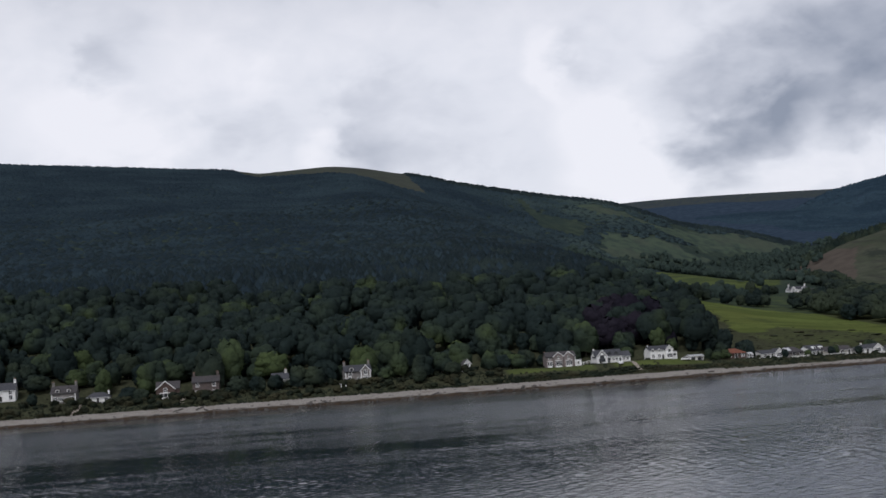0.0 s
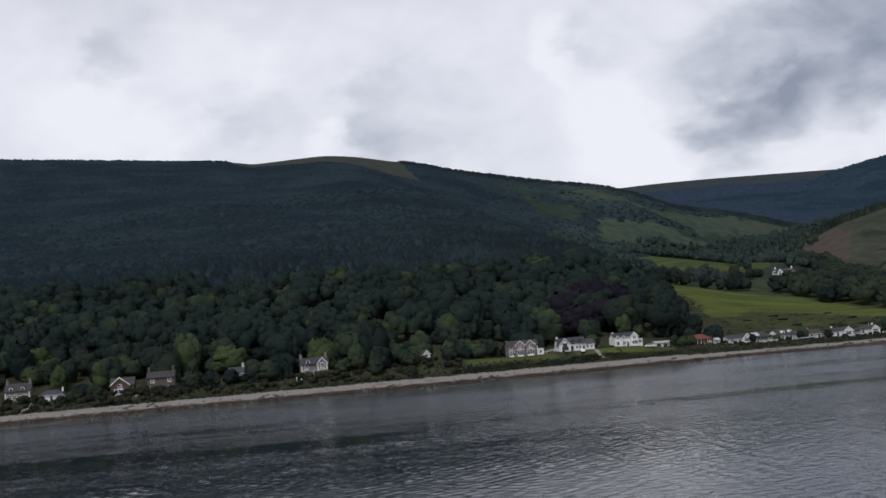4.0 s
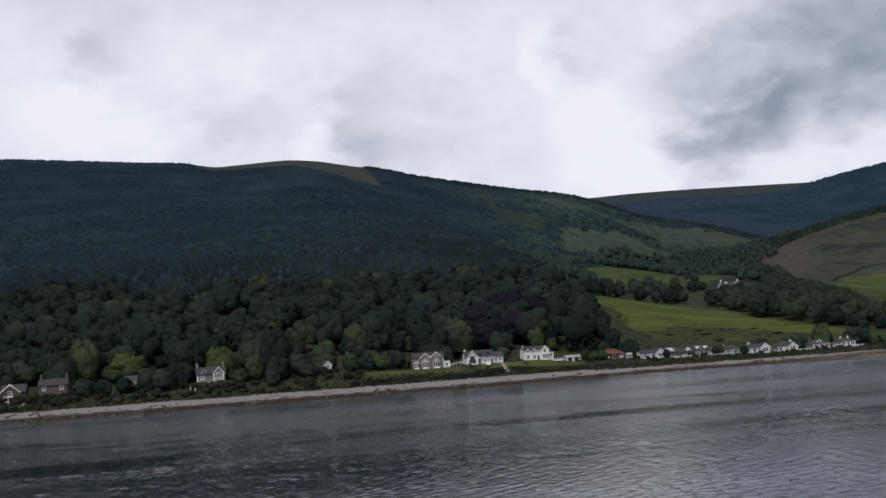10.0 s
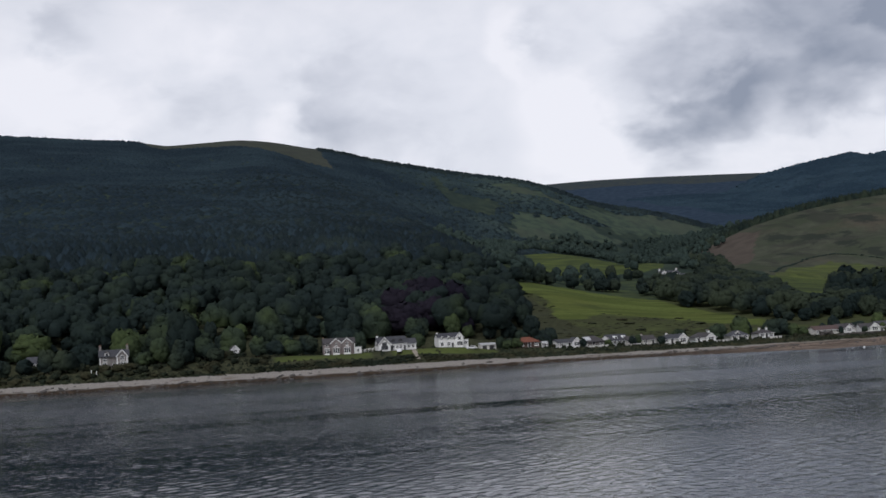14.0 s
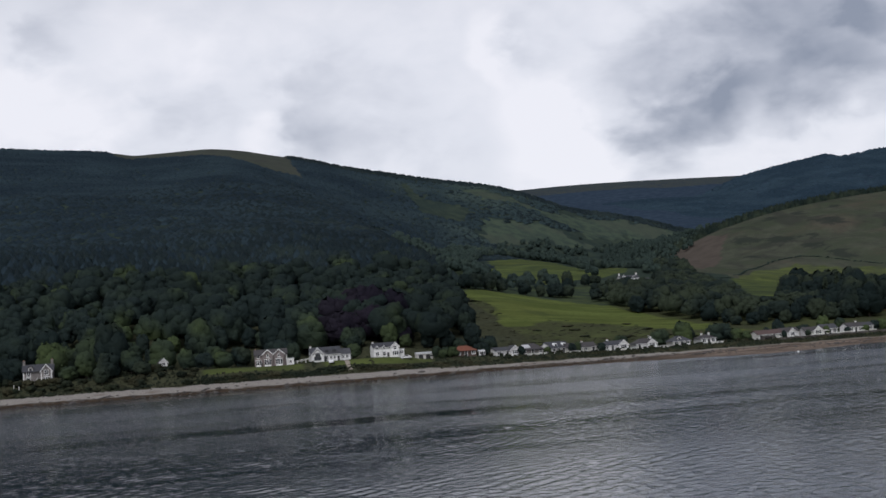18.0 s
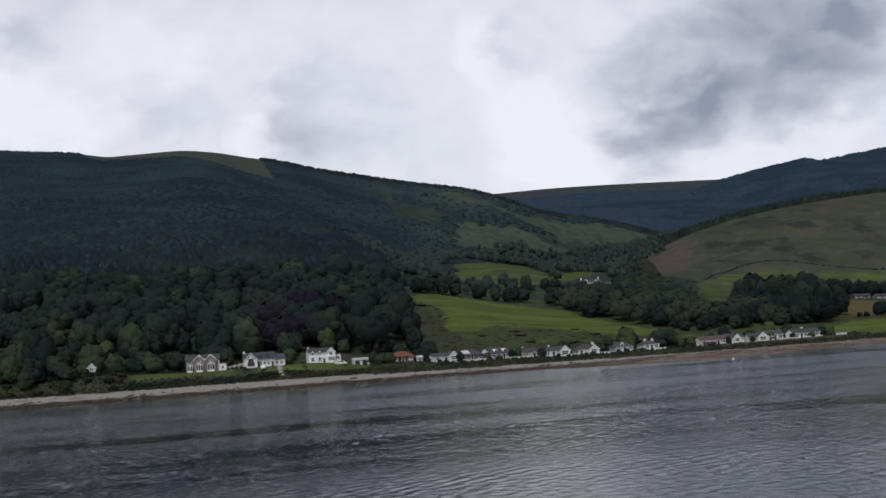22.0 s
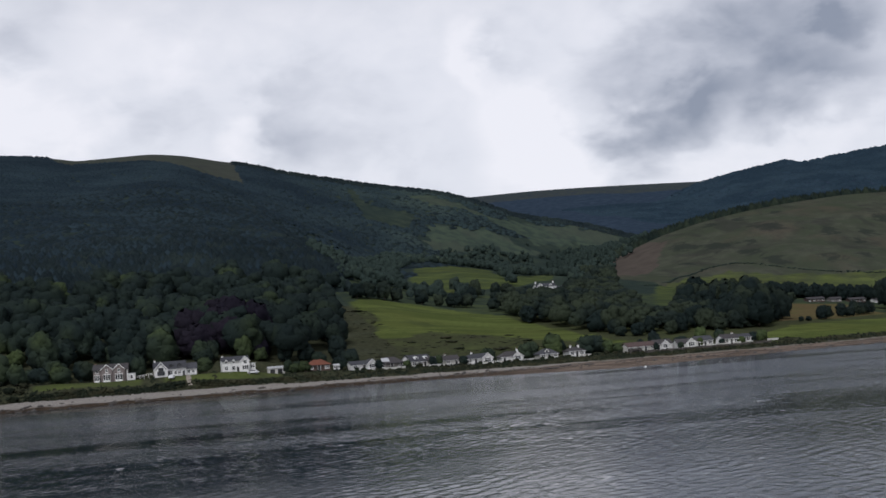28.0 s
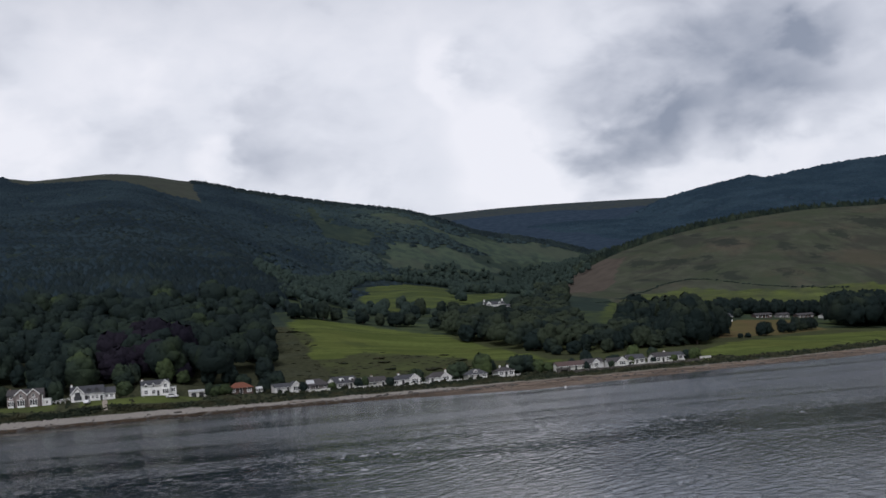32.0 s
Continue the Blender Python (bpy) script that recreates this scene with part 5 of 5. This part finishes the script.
for corners, gap, chance in (([(350, 1260), (430, 1290), (640, 1330), (900, 1650), (1050, 1950), (600, 1960), (330, 1500)], 14, 0.5), ([(262, 745), (345, 775), (395, 905), (330, 900), (272, 810)], 9, 0.26), ([(272, 800), (325, 880), (360, 1075), (415, 1262), (370, 1300), (280, 1000)], 9, 0.9), ([(428, 960), (455, 1060), (476, 1170), (512, 1305), (560, 1300), (520, 1180), (475, 1090), (440, 1035)], 9, 0.75), ([(500, 1010), (560, 1120), (600, 1250), (560, 1260), (525, 1150)], 9, 0.8), ([(375, 1200), (426, 1262), (500, 1350), (600, 1330), (560, 1420), (400, 1330)], 9, 0.8), ([(380, 1300), (640, 1310), (660, 1380), (560, 1420), (400, 1360)], 9, 0.6), ([(545, 1650), (552, 1710), (640, 1770), (700, 1766), (690, 1700)], 10, 0.7), ([(668, 1437), (690, 1700), (780, 1850), (830, 1880), (760, 1560), (742, 1470)], 10, 0.85)):
    px, py = scatter(corners, gap)
    for x, y in zip(px, py):
        if (gap != 14 or (wobble(x, y, 110, 6.0) < 0.2 and not on_near_hill(x, y) and not cleared(x, y))) and rng.random() < chance:
            s = rng.uniform(0.6, 1.15)
            rows.append((x, y, ground(x, y) + 0.2, s * 5, s * 5.4, rng.uniform(0, 6.28), rng.integers(6)))
for k in range(150):      # the dike along the hill's foot
    x = 561 + 2 * k
    y = float(curve([(561, 1031), (727, 1204), (783, 1154), (859, 1130)], x)) + rng.uniform(-2, 2)
    s = rng.uniform(0.12, 0.22)
    rows.append((x, y, ground(x, y) - 0.3, s * 9, s * 4.6, rng.uniform(0, 6.28), rng.integers(6)))
SHELTER = []
for corners, gap, low in (([(576, 690), (650, 720), (780, 800), (780, 880), (655, 800), (598, 740)], 9, 2.0), ([(578, 838), (700, 850), (720, 875), (585, 862)], 6, 1.15)):
    for x, y in zip(*scatter(corners, gap)):
        s = rng.uniform(0.8, 1.15) * low
        SHELTER.append((x, y, ground(x, y) - 0.6, s * 4.6, s * 5.6, rng.uniform(0, 6.28), rng.integers(6)))
stamp(FAR_KINDS, SHELTER, SHADED_LEAF, "shelter_trees", "tall dark shelter trees round the farm sheds", "wood")
stamp(FARTHER_KINDS, rows, THICKET, "hillside_thickets", "scattered trees and thickets on the valley sides", "wood")

# scrub on the bank behind the bungalows
rows = []
for corners, gap in (([(244, 545), (345, 540), (335, 578), (300, 598), (262, 606), (248, 590)], 4.0), ([(190, 538), (245, 540), (247, 560), (190, 556)], 3.5), ([(246, 600), (257, 612), (265, 645), (266, 700), (262, 716), (248, 690)], 4.5), ([(284, 630), (300, 625), (322, 614), (338, 596), (336, 584), (300, 598), (280, 610)], 4.0)):
    px, py = scatter(corners, gap)
    for x, y in zip(px, py):
        if clear_of_houses(np.array([x]), np.array([y]), 6.0, 5.0)[0] and wobble(x, y, 14, 2.0) > -0.5:
            s = rng.uniform(0.2, 0.42) * (1.9 if rng.random() < 0.05 else 1)
            rows.append((x, y, ground(x, y) - 0.5, s * 5.2, s * 1.1, rng.uniform(0, 6.28), rng.integers(6)))
stamp([crown_arrays(rng, 4, 4, 0.12) for _ in range(5)], rows, SHRUB, "bank_scrub", "bracken and low scrub on the bank behind the bungalows", "scrub")
for x in range(192, 236, 7):
    plant(x + rng.uniform(-2, 2), 543 + rng.uniform(-3, 5), rng.uniform(0.6, 0.95))
for y in range(585, 712, 9):
    plant(235 + (y - 585) * 0.08 + rng.uniform(-3, 3), y, rng.uniform(0.7, 1.1))

# spruces: a clump near the point, then the plantations
SPRUCES = [(quads_mesh("needles", v * np.array([6.5, 6.5, 15.0]), f, DARK_NEEDLE), quads_mesh("needles", v * np.array([7.5, 7.5, 13.0]), f, DARK_NEEDLE)) for v, f in (spruce_parts(rng), spruce_parts(rng), spruce_parts(rng))]
SPRUCES = [m for pair in SPRUCES for m in pair]
bm = bmesh.new()
bmesh.ops.create_cone(bm, cap_ends=True, segments=6, radius1=0.3, radius2=0.08, depth=12, matrix=Matrix.Translation((0, 0, 5)))
SPRUCE_TRUNK = to_mesh("trunk", bm, BARK)


def plant_spruce(x, y, size, group, label):
    t = thing("spruce_tree", x, y, ground(x, y) - 0.2, rng.uniform(0, 360), label, "conifer", group)
    t.scale = (size, size, size * rng.uniform(0.85, 1.2))
    part("needles", SPRUCES[int(rng.integers(len(SPRUCES)))], None, t)
    part("trunk", SPRUCE_TRUNK, None, t)


cx, cy = scatter([(405, 590), (432, 584), (470, 630), (482, 668), (450, 690), (425, 660)], 7.0)
for x, y in zip(cx, cy):
    if rng.random() < 0.06:
        plant_spruce(x, y, rng.uniform(1.0, 1.35), "spruces near the point", "tall dark spruce in a clump near the point")
    else:
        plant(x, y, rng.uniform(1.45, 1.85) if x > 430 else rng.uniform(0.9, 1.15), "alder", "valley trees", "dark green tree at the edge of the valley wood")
cx, cy = scatter([(592, 842), (690, 852), (690, 866), (594, 858)], 6.5)
for x, y in zip(cx, cy):
    plant_spruce(x, y, rng.uniform(0.5, 0.68), "spruce shelter belt", "dark spruce in the farm's shelter belt")

CONIFERS = [conifer_arrays(rng) for _ in range(6)]


def plantation(corners, gap, name, label, test, low=2.1, high=3.1, mat=None):
    px, py = scatter(corners, gap, 1.0)
    ok = test(px, py)
    px, py = px[ok], py[ok]
    pz = terrain(px, py)
    n = len(px)
    tall = np.clip((1000 - py) / 150, 0, 1) * 4.5      # taller low on the slope; the rest flattened to look smooth from the camera
    w, h, a, kind = rng.uniform(0.9, 1.25, n) * gap * 1.7, rng.uniform(low, high, n) + tall, rng.uniform(0, 6.28, n), rng.integers(6, size=n)
    verts, faces, count = [], [], 0
    for k, (v, f) in enumerate(CONIFERS):
        m = kind == k
        c, s = np.cos(a[m])[:, None], np.sin(a[m])[:, None]
        x = (v[None, :, 0] * c - v[None, :, 1] * s) * w[m][:, None] + px[m][:, None]
        y = (v[None, :, 0] * s + v[None, :, 1] * c) * w[m][:, None] + py[m][:, None]
        z = v[None, :, 2] * h[m][:, None] + pz[m][:, None] - 0.3
        verts.append(np.stack([x, y, z], -1).reshape(-1, 3))
        faces.append((f[None] + (np.arange(m.sum()) * len(v))[:, None, None]).reshape(-1, 4) + count)
        count += m.sum() * len(v)
    me = quads_mesh(name, np.concatenate(verts), np.concatenate(faces), mat or HAZY_NEEDLE, True)
    return tagged(new(name, me), label, "wood", kind="stuff")


HILLSIDE = [(-420, 840), (-150, 720), (262, 690), (960, 1900), (1080, 1960), (1080, 2012), (-420, 2012)]
# where the darker needles stand in for shade on the lower slope
low_slope = lambda x, y: y + 60 * wobble(x, y, 120, 9.0) + 55 * wobble(x, y, 16, 2.0) + 420 * np.sin(x * 12.9 + y * 78.2) < 1000 + 1.0 * np.maximum(x, 0)
plantation(HILLSIDE, 5.2, "spruce_plantation", "dark spruce plantation covering the near hill", lambda x, y: on_near_hill(x, y) & ~low_slope(x, y))
plantation(HILLSIDE, 5.6, "old_spruce_stand", "nearly black spruces above the deciduous wood", lambda x, y: on_near_hill(x, y) & low_slope(x, y), mat=SHADED_NEEDLE)
plantation([(300, 1950), (1080, 1950), (1080, 2012), (300, 2012)], 5.0, "crest_belt", "dark belt of spruces along the hill's crest", crest_belt, 1.8, 3.4, SHADED_NEEDLE)
plantation([(690, 1462), (760, 1458), (1100, 1458), (1900, 1470), (1900, 1540), (1100, 1530), (720, 1500)], 6.5, "crest_spruces", "dark spruce edge behind the bare hill's crest", lambda x, y: x > 0, 7, 11, DARK_NEEDLE)
plantation([(1150, 1900), (1900, 1800), (2700, 2300), (2700, 3010), (1180, 3010)], 10.0, "ridge_spruces", "dark spruce plantation on the wooded ridge", lambda x, y: wobble(x, y, 260, 3.0) < 1.4, 3, 5, HAZY_RIDGE_NEEDLE)


# ---- shore growth, stones and small things ----

SHRUB_SHAPES = [quads_mesh("shrub", v * np.array([1.9, 1.9, 1.25]) - np.array([0, 0, 0.2]), f, SHRUB, True) for v, f in (crown_arrays(rng, 8, 10, 0.09) for _ in range(5))]


def shrub(x, y, size, label="low dark green shrub on the bank above the shingle", group="shore shrubs"):
    ob = new("shrub", SHRUB_SHAPES[int(rng.integers(5))])
    ob.matrix_world = pose(x, y, ground(x, y) - 0.1, 0, 0, rng.uniform(0, 360)) @ Matrix.Diagonal((size, size, size * rng.uniform(0.8, 1.2), 1))
    tagged(ob, label, "shrub", group)


HEDGE_KINDS = [crown_arrays(rng, 8, 10, 0.09) for _ in range(5)]
for start, stop in ((112, 141), (142.5, 166), (170.5, 191), (192.5, 214)):      # lengths of the hedge below the lawns, open at the drive
    rows = []
    for row, low in ((27.0, 0.55), (29.2, 0.68), (31.2, 0.55)):
        for x in np.arange(start, stop, 1.25):
            y, size = float(curve(SHORE, x)) + row + rng.uniform(-0.7, 0.7), rng.uniform(0.8, 1.25) * low
            rows.append((x + rng.uniform(-0.4, 0.4), y, ground(x, y) - 0.25, 1.7 * size, 1.15 * size, rng.uniform(0, 6.28), rng.integers(5)))
    stamp(HEDGE_KINDS, rows, SHRUB, "hedge", "dark green hedge between the lawns and the beach", "hedge")

for x in np.arange(-125, 345, 2.1):
    if 112 < x < 214:
        continue
    band = 20 if x < 115 else 13
    for k in range(2 if x < 115 else 1):
        if rng.random() < 0.66:
            y = float(curve(SHORE, x)) + 25 + rng.uniform(0, band) * (0.9 if x < 115 else 0.7)
            shrub(x + rng.uniform(-1, 1), y, rng.uniform(0.5, 1.25) * (1.25 if x < 115 else 0.5))

for x, y, size in ((-27, 533, 1.5), (-24.5, 531, 1.2), (-18, 530, 1.7), (-15, 532, 1.3), (-12, 529, 1.6), (-8, 529, 1.4), (-5, 528, 1.6), (-1, 529, 1.3), (1.5, 530, 1.7), (4, 531, 1.8), (49, 512, 1.5), (52, 511, 1.7), (56, 511, 1.5), (60, 512, 1.6), (97.5, 514, 1.5), (101.5, 514, 1.3), (95, 516, 1.9), (-60, 543, 1.5), (-66, 543, 1.3), (-52, 533, 1.2), (25, 530, 2.0), (22, 529, 1.8), (28, 531, 2.0)):
    shrub(x, y, size)

for x in np.arange(227, 336, 2.3):
    y = float(curve([(225, 519), (245, 522.5), (270, 522), (295, 519.5), (320, 517), (336, 516)], x))
    if rng.random() < 0.62:
        shrub(x + rng.uniform(-0.8, 0.8), y - rng.uniform(0.5, 3.0), rng.uniform(0.38, 0.85), "dark garden shrub in front of a bungalow", "garden shrubs")

# low garden walls in front of the bungalows
for x, y, w in ((246, 519.5, 9.0), (262, 518.5, 6.0), (284, 517, 7.5), (298, 516, 5.0), (321, 514.5, 5.5), (377, 513.5, 9.5), (390, 516, 8.5), (405, 519.5, 5.0)):
    g = thing("garden_wall", x, y, ground(x, y), 1.0, "low pale rendered garden wall along the shore gardens", "wall", "garden walls")
    part("wall", box(bmesh.new(), -w / 2, w / 2, -0.12, 0.12, -0.5, 0.75), CREAM, g)
    part("coping", box(bmesh.new(), -w / 2 - 0.05, w / 2 + 0.05, -0.18, 0.18, 0.75, 0.85), PALE_ROOF, g)

# rough grass and bracken on the bank
blades, faces = [], []
for k in range(9000):
    x = rng.uniform(-160, 560)
    y = float(curve(SHORE, x)) + (23 if x < 200 else 17) + abs(rng.normal(0, 15))
    if any(abs(x - hx) < 7 and abs(y - hy) < 7 for hx, hy in HOUSES) or any(inside(x, y, c) for c in PASTURES[5:]):
        continue
    z, a, h, w = ground(x, y), rng.uniform(0, 3.14), rng.uniform(0.25, 0.9), rng.uniform(0.3, 0.9)
    dx, dy = math.cos(a) * w, math.sin(a) * w
    n = len(blades)
    blades += [(x - dx, y - dy, z - 0.1), (x + dx, y + dy, z - 0.1), (x + dx * 0.7 + rng.normal(0, 0.2), y + dy * 0.7 + 0.3, z + h), (x - dx * 0.7, y - dy * 0.7 + 0.3, z + h * rng.uniform(0.6, 1.0))]
    faces.append((n, n + 1, n + 2, n + 3))
tagged(new("rough_grass", quads_mesh("rough_grass", blades, faces, SHRUB)), "rough grass and bracken on the bank above the beach", "grass", kind="stuff")

# stones and weed-covered rocks on the beach
rock_verts, rock_faces = [], []
unit = spread_points(14)
hull = bmesh.new()
for v in unit:
    hull.verts.new(v)
bmesh.ops.convex_hull(hull, input=hull.verts)
hull.verts.ensure_lookup_table()
hull.verts.index_update()
tri = np.array([[v.index for v in f.verts] for f in hull.faces])
ball = np.array([v.co[:] for v in hull.verts])
hull.free()
for k in range(1500):
    x = rng.uniform(-170, 560)
    y = float(curve(SHORE, x)) + rng.normal(2, 6)
    r = rng.uniform(0.15, 0.5) * (2.0 if rng.random() < 0.06 else 1.0)
    rock_faces.append(tri + len(rock_verts) * len(ball))
    rock_verts.append(ball * np.array([r * rng.uniform(0.9, 1.8), r, r * 0.6]) * rng.uniform(0.8, 1.2, (len(ball), 1)) + np.array([x, y, ground(x, y) + r * 0.15]))
tagged(new("beach_stones", quads_mesh("beach_stones", np.concatenate(rock_verts), np.concatenate(rock_faces), ROCK)), "dark weed-covered stones scattered along the tide line", "stones", kind="stuff")


def car(x, y, turn, paint, label):
    c = thing("car", x, y, ground(x, y), turn, label, "car")
    body = prism(bmesh.new(), [(-2.1, 0.35), (2.1, 0.35), (2.15, 0.75), (1.5, 0.88), (0.8, 1.42), (-0.9, 1.45), (-1.7, 0.95), (-2.1, 0.85)], -0.85, 0.85, "y")
    bmesh.ops.bevel(body, geom=list(body.edges), offset=0.06, segments=1, affect="EDGES")
    part("body", body, paint, c)
    part("side_windows", prism(bmesh.new(), [(-1.45, 0.95), (1.25, 0.95), (0.72, 1.36), (-0.85, 1.38)], -0.87, 0.87, "y"), GLASS, c)
    for wx_, wy_ in ((-1.3, -0.8), (1.3, -0.8), (-1.3, 0.8), (1.3, 0.8)):
        bm = bmesh.new()
        bmesh.ops.create_cone(bm, cap_ends=True, segments=14, radius1=0.33, radius2=0.33, depth=0.22, matrix=pose(wx_, wy_, 0.33, 90))
        w = part("wheel", bm, RUBBER, c)
        bm = bmesh.new()
        bmesh.ops.create_cone(bm, cap_ends=True, segments=10, radius1=0.2, radius2=0.2, depth=0.24, matrix=pose(wx_, wy_, 0.33, 90))
        part("rim", bm, PALE_ROOF, w)


car(161.5, 507, 78, CAR_WHITE, "white car parked on the lawn below the gabled villa")
car(191, 511, -20, CAR_WHITE, "white car parked in front of the square villa")

# gravel drives and paths down to the shore


def gravel_path(name, label, ax, ay, bx, by, wide, bend=0.4):
    v, f = [], []
    for k in range(14):
        t = k / 13
        x, y = ax + (bx - ax) * t + bend * math.sin(t * 5), ay + (by - ay) * t
        for s in (-wide, wide):
            v.append((x + s * (1 + 0.2 * math.sin(k)), y, ground(x + s, y) + 0.12))
        if k:
            f.append((2 * k - 2, 2 * k - 1, 2 * k + 1, 2 * k))
    tagged(new(name, quads_mesh(name, v, f, GRAVEL)), label, "path", kind="structure")


gravel_path("driveway", "pale gravel drive down to the shore", 166.5, 516, 168.0, 500, 0.8)
gravel_path("path", "pale path from the white cottage to the beach", -54.6, 534, -54.0, 503, 1.1, 0.8)
gravel_path("path", "short pale path beside the brown house", -12.6, 536, -14.2, 512, 0.9, 0.6)


def white_van(x, y, turn):
    c = thing("van", x, y, ground(x, y), turn, "white van parked beside the dark brown house", "van")
    body = prism(bmesh.new(), [(-2.3, 0.4), (2.3, 0.4), (2.35, 0.95), (1.75, 1.15), (1.25, 1.95), (-2.2, 2.0), (-2.3, 1.9)], -0.9, 0.9, "y")
    bmesh.ops.bevel(body, geom=list(body.edges), offset=0.07, segments=1, affect="EDGES")
    part("body", body, CAR_WHITE, c)
    part("cab_window", prism(bmesh.new(), [(0.45, 1.2), (1.55, 1.2), (1.15, 1.8), (0.45, 1.82)], -0.92, 0.92, "y"), GLASS, c)
    for wx_, wy_ in ((-1.4, -0.82), (1.45, -0.82), (-1.4, 0.82), (1.45, 0.82)):
        bm = bmesh.new()
        bmesh.ops.create_cone(bm, cap_ends=True, segments=14, radius1=0.35, radius2=0.35, depth=0.22, matrix=pose(wx_, wy_, 0.35, 90))
        w = part("wheel", bm, RUBBER, c)
        bm = bmesh.new()
        bmesh.ops.create_cone(bm, cap_ends=True, segments=10, radius1=0.2, radius2=0.2, depth=0.24, matrix=pose(wx_, wy_, 0.35, 90))
        part("rim", bm, PALE_ROOF, w)


white_van(-13.6, 537.5, 8)
for px_, py_, high, label in ((47.2, 509, 1.5, "short white post on the bank below the stone house"), (49.0, 508.5, 1.1, "short white post on the bank below the stone house"), (20.8, 537, 4.6, "tall white pole among the garden trees"), (89.5, 516, 2.2, "white lamp post at the edge of the trees"), (298.5, 533, 5.0, "thin white pole behind the bungalows")):
    g = thing("post", px_, py_, ground(px_, py_), 0, label, "post", "white posts")
    bm = bmesh.new()
    bmesh.ops.create_cone(bm, cap_ends=True, segments=8, radius1=0.16 if high < 4.8 else 0.08, radius2=0.12 if high < 4.8 else 0.06, depth=high + 0.4, matrix=Matrix.Translation((0, 0, high / 2 - 0.2)))
    part("shaft", bm, TRIM, g)
    bm = bmesh.new()
    bmesh.ops.create_uvsphere(bm, u_segments=10, v_segments=6, radius=0.22 if high < 4.8 else 0.1, matrix=Matrix.Translation((0, 0, high + 0.1)))
    part("cap", bm, TRIM, g, smooth=True)

# a sloping white rail between the two villas
rail = thing("fence", 152.0, 523, ground(152, 523), 0, "sloping white rail on posts between the villas", "fence")
for k in range(5):
    x = -3.2 + 1.6 * k
    part("post", box(bmesh.new(), x - 0.06, x + 0.06, -0.06, 0.06, -0.5, 1.1 + 0.22 * k), TRIM, rail)
for z in (0.55, 1.0):
    part("rail", prism(bmesh.new(), [(-3.3, z - 0.06), (3.3, z + 0.82), (3.3, z + 0.94), (-3.3, z + 0.06)], -0.10, -0.06, "y"), TRIM, rail)

# the mouth of a small burn under the first cottage on the point
burn = thing("culvert", 337, 501.5, ground(337, 501.5), 0, "dark stone culvert mouth in the bank below a cottage", "culvert")
part("surround", lattice(bmesh.new(), [-2.6, -1.5, 1.5, 2.6], [-0.8, 1.2, 1.9], -0.6, 1.2, [(1, 0)]), ROCK, burn)
# black panel fills the mouth, standing in for the shade inside
part("opening", box(bmesh.new(), -1.5, 1.5, 0.6, 1.0, -0.8, 1.2), RUBBER, burn, "black panel in place of the shade inside the mouth")

# low sea wall below the cottages on the point
wall = thing("sea_wall", 0, 0, 0, 0, "low dark stone sea wall below the white cottages", "wall")
for k in range(24):
    x = 340 + k * 2.4
    y = float(curve(SHORE, x)) + 33
    z = ground(x, y)
    part("stone_block", box(bmesh.new(), x, x + 2.34, y - 0.3, y + 0.3, z - 0.6, z + 0.9 + 0.08 * math.sin(k * 2.1)), ROCK, wall)

# mooring buoy off the point
buoy = thing("mooring_buoy", 309, 424, 0, 0, "round white mooring buoy afloat near the shore", "buoy")
bm = bmesh.new()
bmesh.ops.create_uvsphere(bm, u_segments=16, v_segments=10, radius=0.32, matrix=Matrix.Translation((0, 0, 0.14)))
part("float", bm, BUOY, buoy, smooth=True)
bm = bmesh.new()
bmesh.ops.create_cone(bm, cap_ends=True, segments=8, radius1=0.06, radius2=0.04, depth=0.3, matrix=Matrix.Translation((0, 0, 0.56)))
part("mooring_ring", bm, DARK_TRIM, buoy)

# short boulder groynes across the beach
for gx, gy, run in ((-17, 491, 3.0), (-9, 492, 2.5), (32, 483, 3.0), (39, 481, -1.5), (78, 477, 3.5), (112, 476, 2.5), (262, 478, 2.0)):
    g = thing("boulder_groyne", gx, gy, ground(gx, gy), 0, "short line of dark boulders across the pale shingle", "groyne", "boulder groynes")
    g_inv = g.matrix_world.inverted()
    for k in range(7):
        x, y, r = gx + run * k / 6 + rng.uniform(-0.3, 0.3), gy + 6.5 * k / 6, rng.uniform(0.35, 0.6)
        me = quads_mesh("boulder", ball * np.array([r * 1.4, r, r * 0.8]) * rng.uniform(0.8, 1.2, (len(ball), 1)), tri, ROCK)
        part("boulder", me, None, g).matrix_local = g_inv @ pose(x, y, ground(x, y) + r * 0.2, 0, 0, rng.uniform(0, 360))
